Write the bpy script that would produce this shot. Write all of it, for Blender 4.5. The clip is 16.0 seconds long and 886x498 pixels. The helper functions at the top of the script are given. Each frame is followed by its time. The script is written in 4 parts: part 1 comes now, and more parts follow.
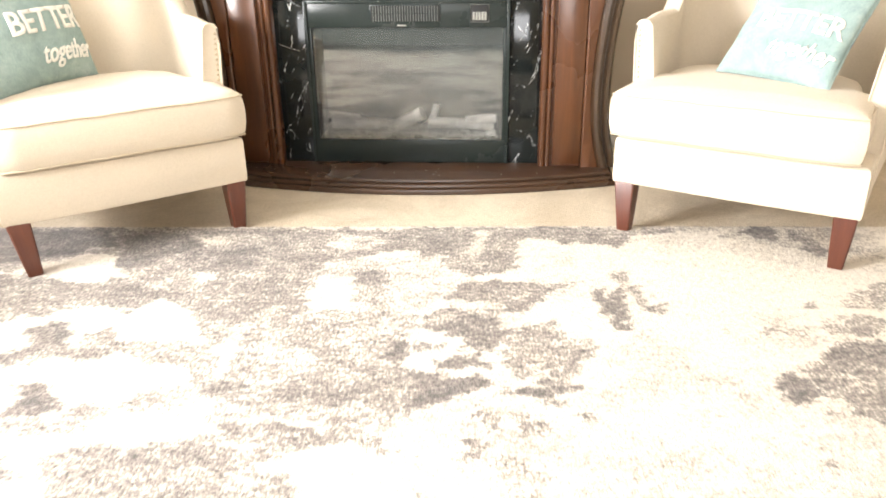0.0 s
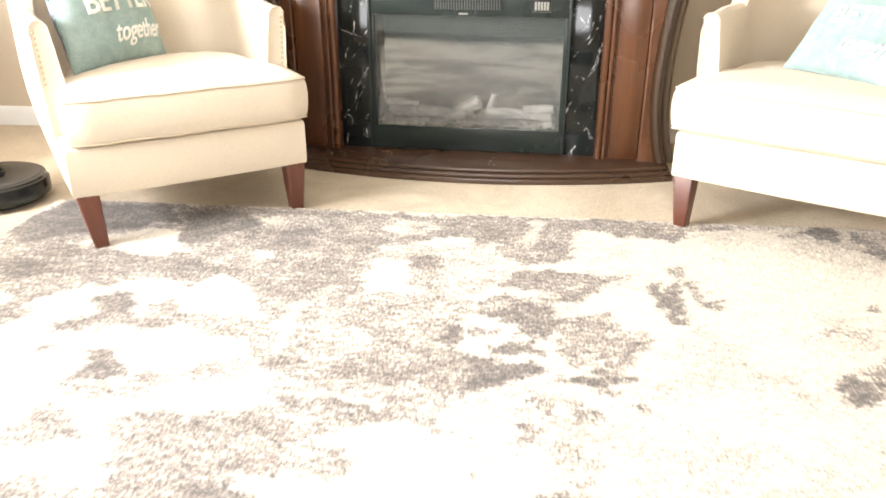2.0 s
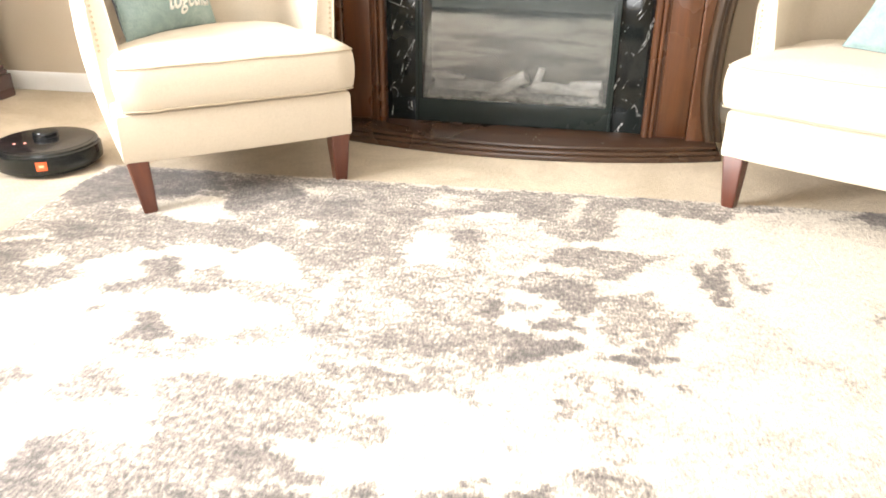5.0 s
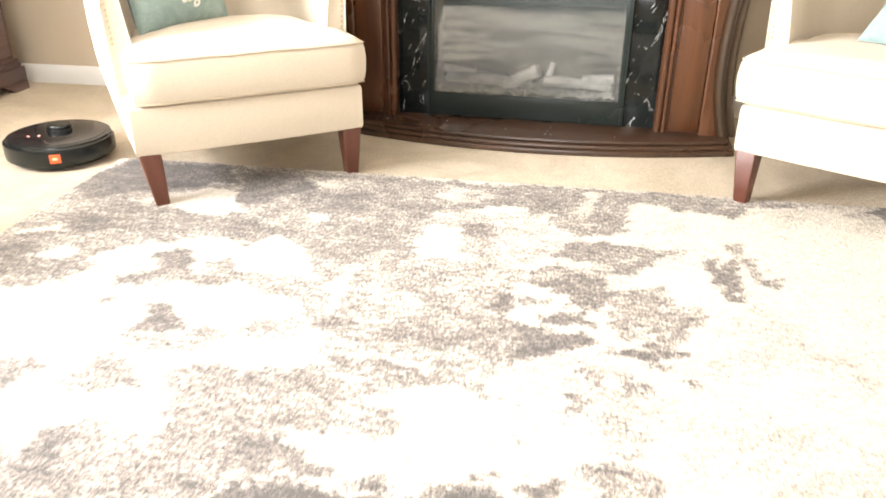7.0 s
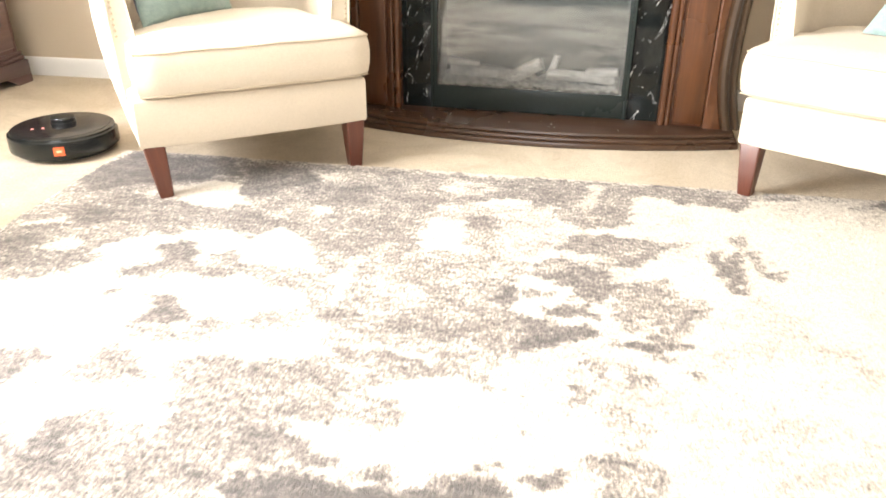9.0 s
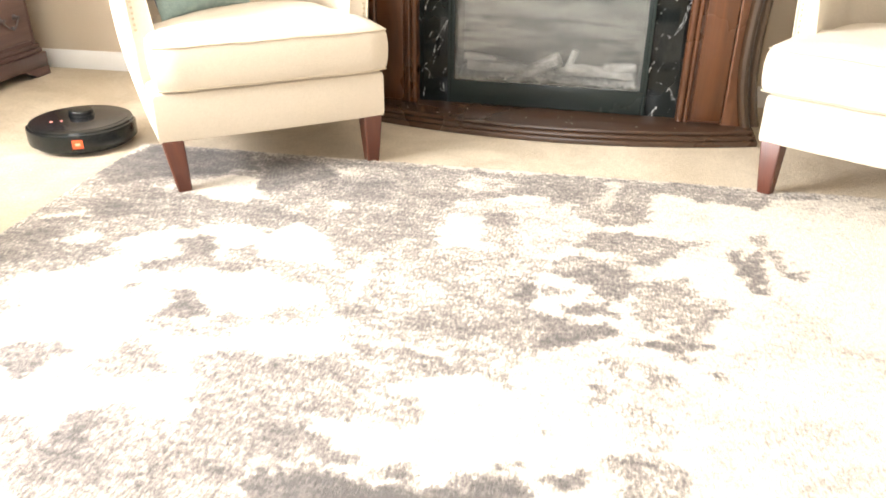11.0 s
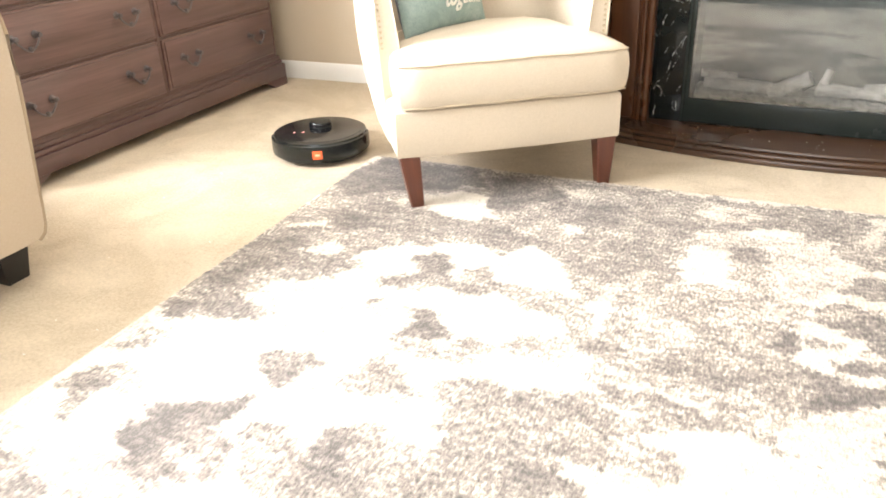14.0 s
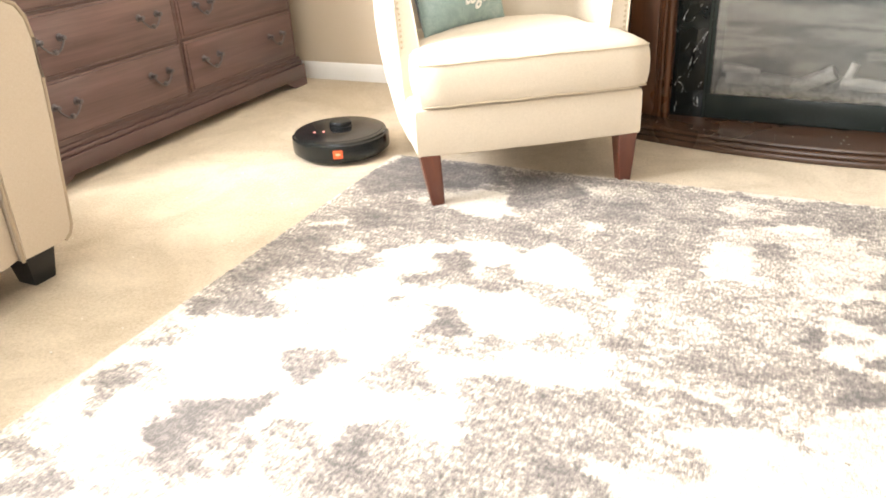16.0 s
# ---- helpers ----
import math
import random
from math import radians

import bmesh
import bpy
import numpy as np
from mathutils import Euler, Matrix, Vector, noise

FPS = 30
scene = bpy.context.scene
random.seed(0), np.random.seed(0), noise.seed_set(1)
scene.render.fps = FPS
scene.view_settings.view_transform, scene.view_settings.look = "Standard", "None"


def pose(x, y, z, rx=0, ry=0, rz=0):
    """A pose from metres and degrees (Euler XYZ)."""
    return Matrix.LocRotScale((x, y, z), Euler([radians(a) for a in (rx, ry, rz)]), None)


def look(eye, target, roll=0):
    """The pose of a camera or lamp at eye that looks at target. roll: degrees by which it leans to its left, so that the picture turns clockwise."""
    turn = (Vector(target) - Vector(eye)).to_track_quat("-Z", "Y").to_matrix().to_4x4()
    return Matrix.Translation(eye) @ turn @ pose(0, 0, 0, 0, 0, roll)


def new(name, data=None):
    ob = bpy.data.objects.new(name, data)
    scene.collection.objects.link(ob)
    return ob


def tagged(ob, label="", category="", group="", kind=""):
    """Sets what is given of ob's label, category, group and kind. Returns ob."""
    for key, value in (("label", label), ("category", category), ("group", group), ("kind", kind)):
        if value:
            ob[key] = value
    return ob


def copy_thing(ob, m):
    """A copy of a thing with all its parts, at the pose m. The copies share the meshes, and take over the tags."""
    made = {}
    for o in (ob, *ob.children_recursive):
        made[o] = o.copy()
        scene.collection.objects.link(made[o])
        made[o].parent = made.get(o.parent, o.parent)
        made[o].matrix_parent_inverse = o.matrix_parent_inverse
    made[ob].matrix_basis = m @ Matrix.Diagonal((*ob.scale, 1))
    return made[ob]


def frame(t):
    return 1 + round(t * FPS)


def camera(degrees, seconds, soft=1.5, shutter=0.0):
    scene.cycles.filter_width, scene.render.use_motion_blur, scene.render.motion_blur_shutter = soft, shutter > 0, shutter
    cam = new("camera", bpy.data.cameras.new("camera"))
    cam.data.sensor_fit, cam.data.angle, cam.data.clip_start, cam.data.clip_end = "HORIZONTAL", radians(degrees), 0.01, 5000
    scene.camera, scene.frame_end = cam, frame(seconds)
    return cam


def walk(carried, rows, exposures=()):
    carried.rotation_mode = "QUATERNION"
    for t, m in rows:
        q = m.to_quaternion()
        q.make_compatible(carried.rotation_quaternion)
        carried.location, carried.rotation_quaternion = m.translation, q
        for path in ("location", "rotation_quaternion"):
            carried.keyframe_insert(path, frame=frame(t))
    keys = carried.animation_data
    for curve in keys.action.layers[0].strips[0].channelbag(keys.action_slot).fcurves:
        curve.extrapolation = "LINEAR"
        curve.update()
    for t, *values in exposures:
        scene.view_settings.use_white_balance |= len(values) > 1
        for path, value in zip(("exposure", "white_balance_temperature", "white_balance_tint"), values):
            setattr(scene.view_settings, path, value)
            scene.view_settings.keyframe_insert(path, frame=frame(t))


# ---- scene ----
cam = camera(59.8, 16.0, soft=1.8)
PATH = [
    (0, (0.049, 0.063, 0.957), (-0.009, 1.899, 0.165), -0.8),
    (0.5, (0.044, 0.061, 0.958), (-0.024, 1.895, 0.164), -0.8),
    (1, (0.032, 0.058, 0.957), (-0.054, 1.89, 0.159), -0.6),
    (1.5, (0.021, 0.051, 0.953), (-0.098, 1.88, 0.153), -0.3),
    (2, (0.011, 0.042, 0.945), (-0.155, 1.865, 0.137), 0.2),
    (2.5, (0.011, 0.042, 0.943), (-0.184, 1.855, 0.121), 0.8),
    (3, (0.009, 0.043, 0.943), (-0.201, 1.847, 0.106), 1.1),
    (3.5, (0.008, 0.04, 0.942), (-0.214, 1.842, 0.102), 0.9),
    (4, (0.007, 0.036, 0.939), (-0.232, 1.833, 0.095), 0.7),
    (4.5, (0.006, 0.038, 0.939), (-0.247, 1.829, 0.085), 0.6),
    (5, (0.005, 0.039, 0.937), (-0.26, 1.824, 0.074), 0.5),
    (7.5, (0.006, 0.038, 0.934), (-0.287, 1.811, 0.056), 0.4),
    (8, (0.004, 0.036, 0.932), (-0.289, 1.808, 0.051), 0.4),
    (10.5, (-0.004, 0.033, 0.93), (-0.309, 1.792, 0.029), 0.5),
    (11, (-0.021, 0.038, 0.937), (-0.341, 1.792, 0.032), 0.5),
    (11.5, (-0.049, 0.053, 0.945), (-0.473, 1.784, 0.037), -0.5),
    (12, (-0.109, 0.062, 0.947), (-0.67, 1.752, 0.037), -0.3),
    (12.5, (-0.16, 0.072, 0.954), (-0.807, 1.73, 0.04), -0.9),
    (13, (-0.19, 0.072, 0.967), (-0.893, 1.709, 0.058), -1.5),
    (13.5, (-0.195, 0.068, 0.964), (-0.932, 1.698, 0.069), -2.0),
    (14, (-0.194, 0.068, 0.965), (-0.949, 1.693, 0.077), -2.4),
    (14.5, (-0.195, 0.066, 0.967), (-0.966, 1.684, 0.08), -2.8),
    (15, (-0.198, 0.065, 0.962), (-0.975, 1.68, 0.074), -2.9),
    (15.5, (-0.195, 0.063, 0.96), (-0.986, 1.672, 0.074), -3.2),
    (16, (-0.198, 0.063, 0.959), (-0.998, 1.668, 0.074), -3.4),
]
walk(cam, [(t, look(eye, target, roll)) for t, eye, target, roll in PATH],
     exposures=[(0.0, -0.04), (11.0, -0.04), (12.5, -0.12), (16.0, -0.18)])

# ---------------------------------------------------------------- world and light
world = bpy.data.worlds.new("sky")
scene.world = world
world.use_nodes = True
wn = world.node_tree.nodes
sky = wn.new("ShaderNodeTexSky")
sky.sky_type, sky.sun_disc = "NISHITA", False
sky.sun_elevation, sky.sun_rotation = radians(38), radians(-115)
world.node_tree.links.new(sky.outputs[0], wn["Background"].inputs[0])
wn["Background"].inputs[1].default_value = 0.12


def area_lamp(name, place, target, size_x, size_y, watts, colour):
    lamp = bpy.data.lights.new(name, "AREA")
    lamp.shape, lamp.size, lamp.size_y, lamp.energy, lamp.color = "RECTANGLE", size_x, size_y, watts, colour
    ob = new(name, lamp)
    ob.matrix_world = look(place, target)
    return ob


# daylight by the west window; the south window and its lamp are added, unseen, as fill
area_lamp("window_light_west", (-3.0, 0.65, 1.22), (0.5, 2.0, 0.85), 1.3, 0.9, 495, (0.985, 0.976, 0.982))
area_lamp("south_fill_light", (-0.3, -3.0, 1.38), (0.5, 1.5, 0.6), 2.1, 0.9, 100, (0.985, 0.974, 0.98))

# ---------------------------------------------------------------- materials


class Nodes:
    """Short hand for building one material's nodes."""

    def __init__(self, name, rough=0.5, metal=0.0, spec=0.5):
        self.mat = bpy.data.materials.new(name)
        self.mat.use_nodes = True
        self.tree = self.mat.node_tree
        self.bsdf = self.tree.nodes["Principled BSDF"]
        self.bsdf.inputs["Roughness"].default_value = rough
        self.bsdf.inputs["Metallic"].default_value = metal
        self.bsdf.inputs["Specular IOR Level"].default_value = spec
        self.coord = self.node("ShaderNodeTexCoord").outputs["Object"]

    def node(self, kind, **values):
        n = self.tree.nodes.new(kind)
        for key, value in values.items():
            n.inputs[key].default_value = value
        return n

    def link(self, a, b):
        self.tree.links.new(a, b)

    def scaled(self, x, y, z, turn=(0, 0, 0), shift=(0, 0, 0)):
        m = self.node("ShaderNodeMapping")
        m.inputs["Scale"].default_value = (x, y, z)
        m.inputs["Rotation"].default_value = turn
        m.inputs["Location"].default_value = shift
        self.link(self.coord, m.inputs["Vector"])
        return m.outputs[0]

    def noise(self, scale, detail=4.0, rough=0.55, vector=None, distortion=0.0):
        n = self.node("ShaderNodeTexNoise", Scale=scale, Detail=detail, Roughness=rough, Distortion=distortion)
        self.link(vector or self.coord, n.inputs["Vector"])
        return n.outputs["Fac"]

    def ramp(self, fac, *stops):
        r = self.node("ShaderNodeValToRGB")
        e = r.color_ramp.elements
        while len(e) < len(stops):
            e.new(0.5)
        for el, (at, colour) in zip(e, stops):
            el.position, el.color = at, (*colour, 1)
        self.link(fac, r.inputs[0])
        return r.outputs[0]

    def math(self, op, a, b=None, clamp=False):
        n = self.node("ShaderNodeMath")
        n.operation, n.use_clamp = op, clamp
        for i, v in enumerate((a, b)):
            if v is None:
                continue
            if isinstance(v, (int, float)):
                n.inputs[i].default_value = v
            else:
                self.link(v, n.inputs[i])
        return n.outputs[0]

    def mix(self, fac, a, b, blend="MIX"):
        n = self.node("ShaderNodeMixRGB")
        n.blend_type = blend
        for i, v in enumerate((fac, a, b)):
            if isinstance(v, (int, float)):
                n.inputs[i].default_value = v
            elif isinstance(v, tuple):
                n.inputs[i].default_value = (*v, 1)
            else:
                self.link(v, n.inputs[i])
        return n.outputs[0]

    def bump(self, height, strength, distance):
        b = self.node("ShaderNodeBump", Strength=strength, Distance=distance)
        self.link(height, b.inputs["Height"])
        self.link(b.outputs[0], self.bsdf.inputs["Normal"])

    def colour(self, out):
        self.link(out, self.bsdf.inputs["Base Color"])
        return self

    def rough(self, out):
        self.link(out, self.bsdf.inputs["Roughness"])


def mottled(name, a, b, scale, rough, fine=120.0, bump=0.2, depth=0.002, metal=0.0, spec=0.5, grain=0.25):
    """A surface of two close colours in patches, with a finer grain and relief."""
    n = Nodes(name, rough, metal, spec)
    big = n.noise(scale, 5)
    small = n.noise(fine, 3)
    col = n.ramp(big, (0.3, a), (0.7, b))
    n.colour(n.mix(grain, col, n.ramp(small, (0.3, tuple(c * 0.7 for c in a)), (0.7, tuple(min(1, c * 1.2) for c in b)))))
    n.bump(small, bump, depth)
    n.rough(n.math("ADD", n.math("MULTIPLY", big, 0.2), rough - 0.1))
    return n.mat


def wood(name, dark, light, axis, rough, coat=0.0, scale=1.0):
    """Stained wood with its grain along one axis (0 x, 1 y, 2 z)."""
    n = Nodes(name, rough)
    s = [28 * scale, 28 * scale, 28 * scale]
    s[axis] = 1.6 * scale
    v = n.scaled(*s)
    grain = n.noise(1.0, 6, 0.62, v, 0.6)
    s2 = [170 * scale] * 3
    s2[axis] = 6 * scale
    pores = n.noise(1.0, 2, 0.5, n.scaled(*s2))
    patch = n.noise(3.0, 3)
    col = n.ramp(grain, (0.25, dark), (0.75, light))
    col = n.mix(n.math("MULTIPLY", pores, 0.35), col, tuple(c * 0.45 for c in dark))
    col = n.mix(n.math("MULTIPLY", patch, 0.4), col, tuple(c * 0.7 for c in dark))
    n.colour(col)
    n.bump(pores, 0.12, 0.0006)
    n.rough(n.math("ADD", n.math("MULTIPLY", patch, 0.22), rough - 0.1))
    n.bsdf.inputs["Coat Weight"].default_value = coat
    n.bsdf.inputs["Coat Roughness"].default_value = 0.18
    return n.mat


def linen(name, a, b, weave=900.0):
    """Woven upholstery: crossed threads, slubs and a soft sheen."""
    n = Nodes(name, 0.92, spec=0.2)
    warp = n.noise(1.0, 2, 0.5, n.scaled(weave, weave * 0.12, weave * 0.12))
    weft = n.noise(1.0, 2, 0.5, n.scaled(weave * 0.12, weave * 0.12, weave))
    slub = n.math("MULTIPLY", n.math("ADD", warp, weft), 0.5)
    soft = n.noise(6.0, 4)
    col = n.ramp(slub, (0.3, a), (0.7, b))
    n.colour(n.mix(n.math("MULTIPLY", soft, 0.3), col, tuple(c * 0.88 for c in a)))
    n.bump(n.math("ADD", slub, n.math("MULTIPLY", soft, 0.8)), 0.35, 0.0015)
    n.bsdf.inputs["Sheen Weight"].default_value = 0.15
    return n.mat


def plain(name, colour, rough=0.4, metal=0.0, spec=0.5):
    n = Nodes(name, rough, metal, spec)
    n.bsdf.inputs["Base Color"].default_value = (*colour, 1)
    v = n.noise(60.0, 3)
    n.rough(n.math("ADD", n.math("MULTIPLY", v, 0.15), rough - 0.07))
    return n.mat


def glowing(name, colour, strength):
    n = Nodes(name)
    n.bsdf.inputs["Base Color"].default_value = (*colour, 1)
    n.bsdf.inputs["Emission Color"].default_value = (*colour, 1)
    n.bsdf.inputs["Emission Strength"].default_value = strength
    return n.mat


def glass_material(name, ior, tint, dust):
    """Clear glass with a smeared gloss and a thin film of dust."""
    n = Nodes(name)
    out = n.tree.nodes["Material Output"]
    clear = n.node("ShaderNodeBsdfTransparent", Color=(*tint, 1))
    gloss = n.node("ShaderNodeBsdfGlossy", Roughness=0.06)
    smear = n.noise(9.0, 4)
    n.link(n.math("ADD", n.math("MULTIPLY", smear, 0.06), 0.005), gloss.inputs["Roughness"])
    fres = n.node("ShaderNodeFresnel", IOR=ior)
    mix = n.node("ShaderNodeMixShader")
    n.link(fres.outputs[0], mix.inputs[0])
    n.link(clear.outputs[0], mix.inputs[1])
    n.link(gloss.outputs[0], mix.inputs[2])
    film = n.node("ShaderNodeBsdfDiffuse", Color=(0.42, 0.47, 0.46, 1))
    veil = n.node("ShaderNodeMixShader")
    n.link(n.math("MULTIPLY", n.noise(3.0, 5, 0.7), dust), veil.inputs[0])
    n.link(mix.outputs[0], veil.inputs[1])
    n.link(film.outputs[0], veil.inputs[2])
    n.link(veil.outputs[0], out.inputs["Surface"])
    return n.mat


def marble_material():
    n = Nodes("black_marble", 0.10, spec=0.4)
    warp = n.noise(15.0, 4, 0.7)
    veins = []
    for scale, turn, bend, edge, off in ((3.4, -0.50, 5.0, 0.991, 0.0), (6.2, -0.34, 4.5, 0.985, 3.3), (2.0, 1.05, 6.0, 0.996, 7.1)):
        w = n.node("ShaderNodeTexWave", Scale=scale, Distortion=bend, Detail=3.0)
        w.inputs["Detail Scale"].default_value = 1.6
        n.link(n.scaled(1, 1, 1, (0, turn, 0), (off, 0, off)), w.inputs["Vector"])
        veins.append(n.math("MULTIPLY", n.math("SUBTRACT", w.outputs["Fac"], edge), 1.0 / (1.0 - edge), True))
    v = n.math("MAXIMUM", n.math("MAXIMUM", veins[0], veins[1]), n.math("MULTIPLY", veins[2], 0.6))
    v = n.math("MULTIPLY", v, n.math("MULTIPLY", n.math("SUBTRACT", warp, 0.525), 8.0, True), True)
    cloud = n.ramp(n.noise(3.0, 5), (0.35, (0.003, 0.004, 0.004)), (0.75, (0.018, 0.022, 0.021)))
    n.colour(n.mix(v, cloud, (0.62, 0.62, 0.6)))
    return n.mat


def rug_material():
    """Tufted pile: the woven pattern's depth of dye, broken up tuft by tuft where the dye is worn."""
    n = Nodes("rug_pile", 1.0, spec=0.05)
    tone = n.node("ShaderNodeAttribute")
    tone.attribute_name = "tone"
    depth = tone.outputs["Fac"]
    tuft = n.noise(1.0, 2, 0.6, n.scaled(155, 58, 1))
    clump = n.noise(1.0, 4, 0.75, n.scaled(48, 66, 1))
    drift = n.noise(1.0, 4, 0.7, n.scaled(16, 24, 1))
    sweep = n.noise(1.0, 3, 0.6, n.scaled(5, 9, 1))
    worn = n.ramp(depth, (0.0, (0.28, 0.28, 0.28)), (0.12, (0.48, 0.48, 0.48)), (0.3, (1, 1, 1)), (0.65, (0.9, 0.9, 0.9)), (1.0, (0.5, 0.5, 0.5)))
    speck = n.math("MULTIPLY", n.math("SUBTRACT", tuft, 0.5), 2.1)
    for source, amount in ((clump, 1.65), (drift, 1.4), (sweep, 0.7)):
        speck = n.math("ADD", speck, n.math("MULTIPLY", n.math("SUBTRACT", source, 0.5), amount))
    level = n.math("ADD", depth, n.math("MULTIPLY", speck, worn))
    col = n.ramp(level, (0.02, (0.70, 0.645, 0.565)), (0.20, (0.50, 0.452, 0.392)), (0.40, (0.35, 0.315, 0.279)), (0.62, (0.258, 0.232, 0.212)), (0.85, (0.19, 0.173, 0.162)), (1.1, (0.14, 0.129, 0.123)))
    n.colour(col)
    pile = n.noise(330.0, 3, 0.7)
    n.bump(n.math("ADD", pile, tuft), 0.8, 0.004)
    n.bsdf.inputs["Sheen Weight"].default_value = 0.1
    return n.mat


def carpet_material():
    n = Nodes("carpet_pile", 1.0, spec=0.05)
    patch = n.noise(1.7, 5, 0.6, None, 0.8)
    tread = n.noise(4.0, 7, 0.72, None, 0.6)
    pile = n.noise(420.0, 3, 0.7)
    col = n.ramp(patch, (0.36, (0.47, 0.40, 0.302)), (0.58, (0.66, 0.58, 0.46)))
    col = n.mix(n.math("MULTIPLY", n.math("SUBTRACT", tread, 0.47), 3.4, True), col, (0.40, 0.335, 0.25))
    n.colour(n.mix(0.3, col, n.ramp(n.noise(110.0, 5, 0.85), (0.36, (0.30, 0.24, 0.16)), (0.64, (0.84, 0.73, 0.56)))))
    n.bump(n.math("ADD", pile, n.math("MULTIPLY", tread, 2.0)), 0.7, 0.004)
    return n.mat


def pillow_material():
    n = Nodes("teal_cotton", 0.9, spec=0.2)
    wash = n.noise(11.0, 6, 0.7, None, 0.5)
    thread = n.noise(1.0, 2, 0.5, n.scaled(700, 700, 90))
    col = n.ramp(wash, (0.3, (0.17, 0.24, 0.232)), (0.52, (0.265, 0.352, 0.338)), (0.75, (0.40, 0.475, 0.465)))
    n.colour(n.mix(0.25, col, n.ramp(thread, (0.3, (0.16, 0.26, 0.26)), (0.7, (0.5, 0.62, 0.6)))))
    n.bump(thread, 0.3, 0.001)
    return n.mat


WALL = mottled("wall_paint", (0.53, 0.45, 0.34), (0.57, 0.485, 0.37), 1.2, 0.85, 180, 0.12, 0.0012, grain=0.06)
CEILING = mottled("ceiling_paint", (0.78, 0.77, 0.73), (0.82, 0.81, 0.78), 1.5, 0.9, 90, 0.3, 0.003)
TRIM = mottled("white_trim_paint", (0.74, 0.73, 0.70), (0.82, 0.81, 0.78), 2.5, 0.4, 200, 0.05, 0.0005, grain=0.06)
CARPET = carpet_material()
RUG = rug_material()
LINEN = linen("cream_linen", (0.56, 0.49, 0.385), (0.69, 0.61, 0.495))
PIPING = linen("cream_piping", (0.46, 0.385, 0.275), (0.56, 0.475, 0.355))
NAIL = plain("nail_metal", (0.50, 0.42, 0.30), 0.5, 0.6)
LEGWOOD = wood("leg_wood", (0.075, 0.018, 0.009), (0.155, 0.041, 0.018), 2, 0.35, 0.4)
MAHOGANY_Z = wood("mahogany_upright", (0.048, 0.017, 0.006), (0.145, 0.051, 0.016), 2, 0.28, 0.2)
MAHOGANY_X = wood("mahogany_level", (0.036, 0.019, 0.011), (0.090, 0.044, 0.023), 0, 0.28, 0.25)
MAHOGANY_DARK = wood("mahogany_dark", (0.030, 0.016, 0.008), (0.075, 0.042, 0.020), 2, 0.32, 0.5)
DRESSER = wood("dresser_wood", (0.082, 0.044, 0.040), (0.205, 0.113, 0.100), 0, 0.45, 0.25)
# paler dresser wood: worn edges and their highlights, both put into the colour
DRESSER_EDGE = wood("dresser_wood_edge", (0.150, 0.085, 0.076), (0.290, 0.175, 0.150), 0, 0.40, 0.25)
DRESSER_DARK = wood("dresser_wood_base", (0.075, 0.040, 0.037), (0.150, 0.082, 0.073), 0, 0.45, 0.25)
IRON = mottled("aged_bronze", (0.08, 0.070, 0.072), (0.14, 0.122, 0.124), 60, 0.5, 200, 0.2, 0.0006, metal=0.4)
MARBLE = marble_material()
BLACK_METAL = mottled("black_powder_coat", (0.016, 0.021, 0.019), (0.022, 0.028, 0.026), 4, 0.26, 300, 0.06, 0.0003, spec=0.25)
FIREBOX = mottled("firebox_lining", (0.02, 0.02, 0.018), (0.035, 0.034, 0.03), 5, 0.8, 60, 0.3, 0.003)
GLASS = glass_material("fireplace_glass", 2.05, (0.94, 0.95, 0.94), 0.10)
PANE = glass_material("window_glass", 1.45, (0.97, 0.98, 0.98), 0.02)
LOG = mottled("pale_log_resin", (0.20, 0.18, 0.165), (0.42, 0.39, 0.365), 22, 0.85, 70, 0.8, 0.006)
EMBER = mottled("ember_grit", (0.12, 0.11, 0.10), (0.42, 0.39, 0.36), 45, 0.9, 90, 0.9, 0.008)
BUTTON = plain("grey_key", (0.24, 0.235, 0.21), 0.5)
SLOT = plain("slot_dark", (0.004, 0.004, 0.004), 0.7)
ROBOT = plain("robot_black_plastic", (0.006, 0.008, 0.008), 0.22)
ROBOT_TOP = plain("robot_gloss_black", (0.008, 0.008, 0.009), 0.12)
ORANGE = plain("orange_label", (0.75, 0.10, 0.02), 0.5)
RUBBER = plain("rubber", (0.015, 0.015, 0.015), 0.8)
LED = glowing("red_indicator", (1.0, 0.35, 0.28), 3.0)
TEAL = pillow_material()
NAVY = mottled("navy_print_cloth", (0.05, 0.06, 0.09), (0.22, 0.24, 0.30), 35, 0.9, 200, 0.2, 0.001)
LETTER = mottled("white_stitching", (0.74, 0.73, 0.68), (0.82, 0.81, 0.77), 30, 0.85, 300, 0.4, 0.001)
TAN = linen("tan_linen", (0.47, 0.39, 0.295), (0.57, 0.485, 0.38), 700)
TAN_PIPING = linen("tan_piping", (0.32, 0.25, 0.17), (0.40, 0.32, 0.23), 700)
GREYCLOTH = linen("grey_green_cloth", (0.10, 0.115, 0.10), (0.16, 0.175, 0.155), 700)
BLACKWOOD = plain("black_stained_wood", (0.014, 0.014, 0.014), 0.45)

# ---------------------------------------------------------------- mesh helpers


def finish(name, bm, material, smooth=True):
    bmesh.ops.recalc_face_normals(bm, faces=bm.faces)
    me = bpy.data.meshes.new(name)
    if smooth:
        for f in bm.faces:
            f.smooth = True
        for e in bm.edges:
            if len(e.link_faces) == 2 and e.calc_face_angle(0) > 0.62:
                e.smooth = False
    bm.to_mesh(me)
    bm.free()
    me.materials.append(material)
    return me


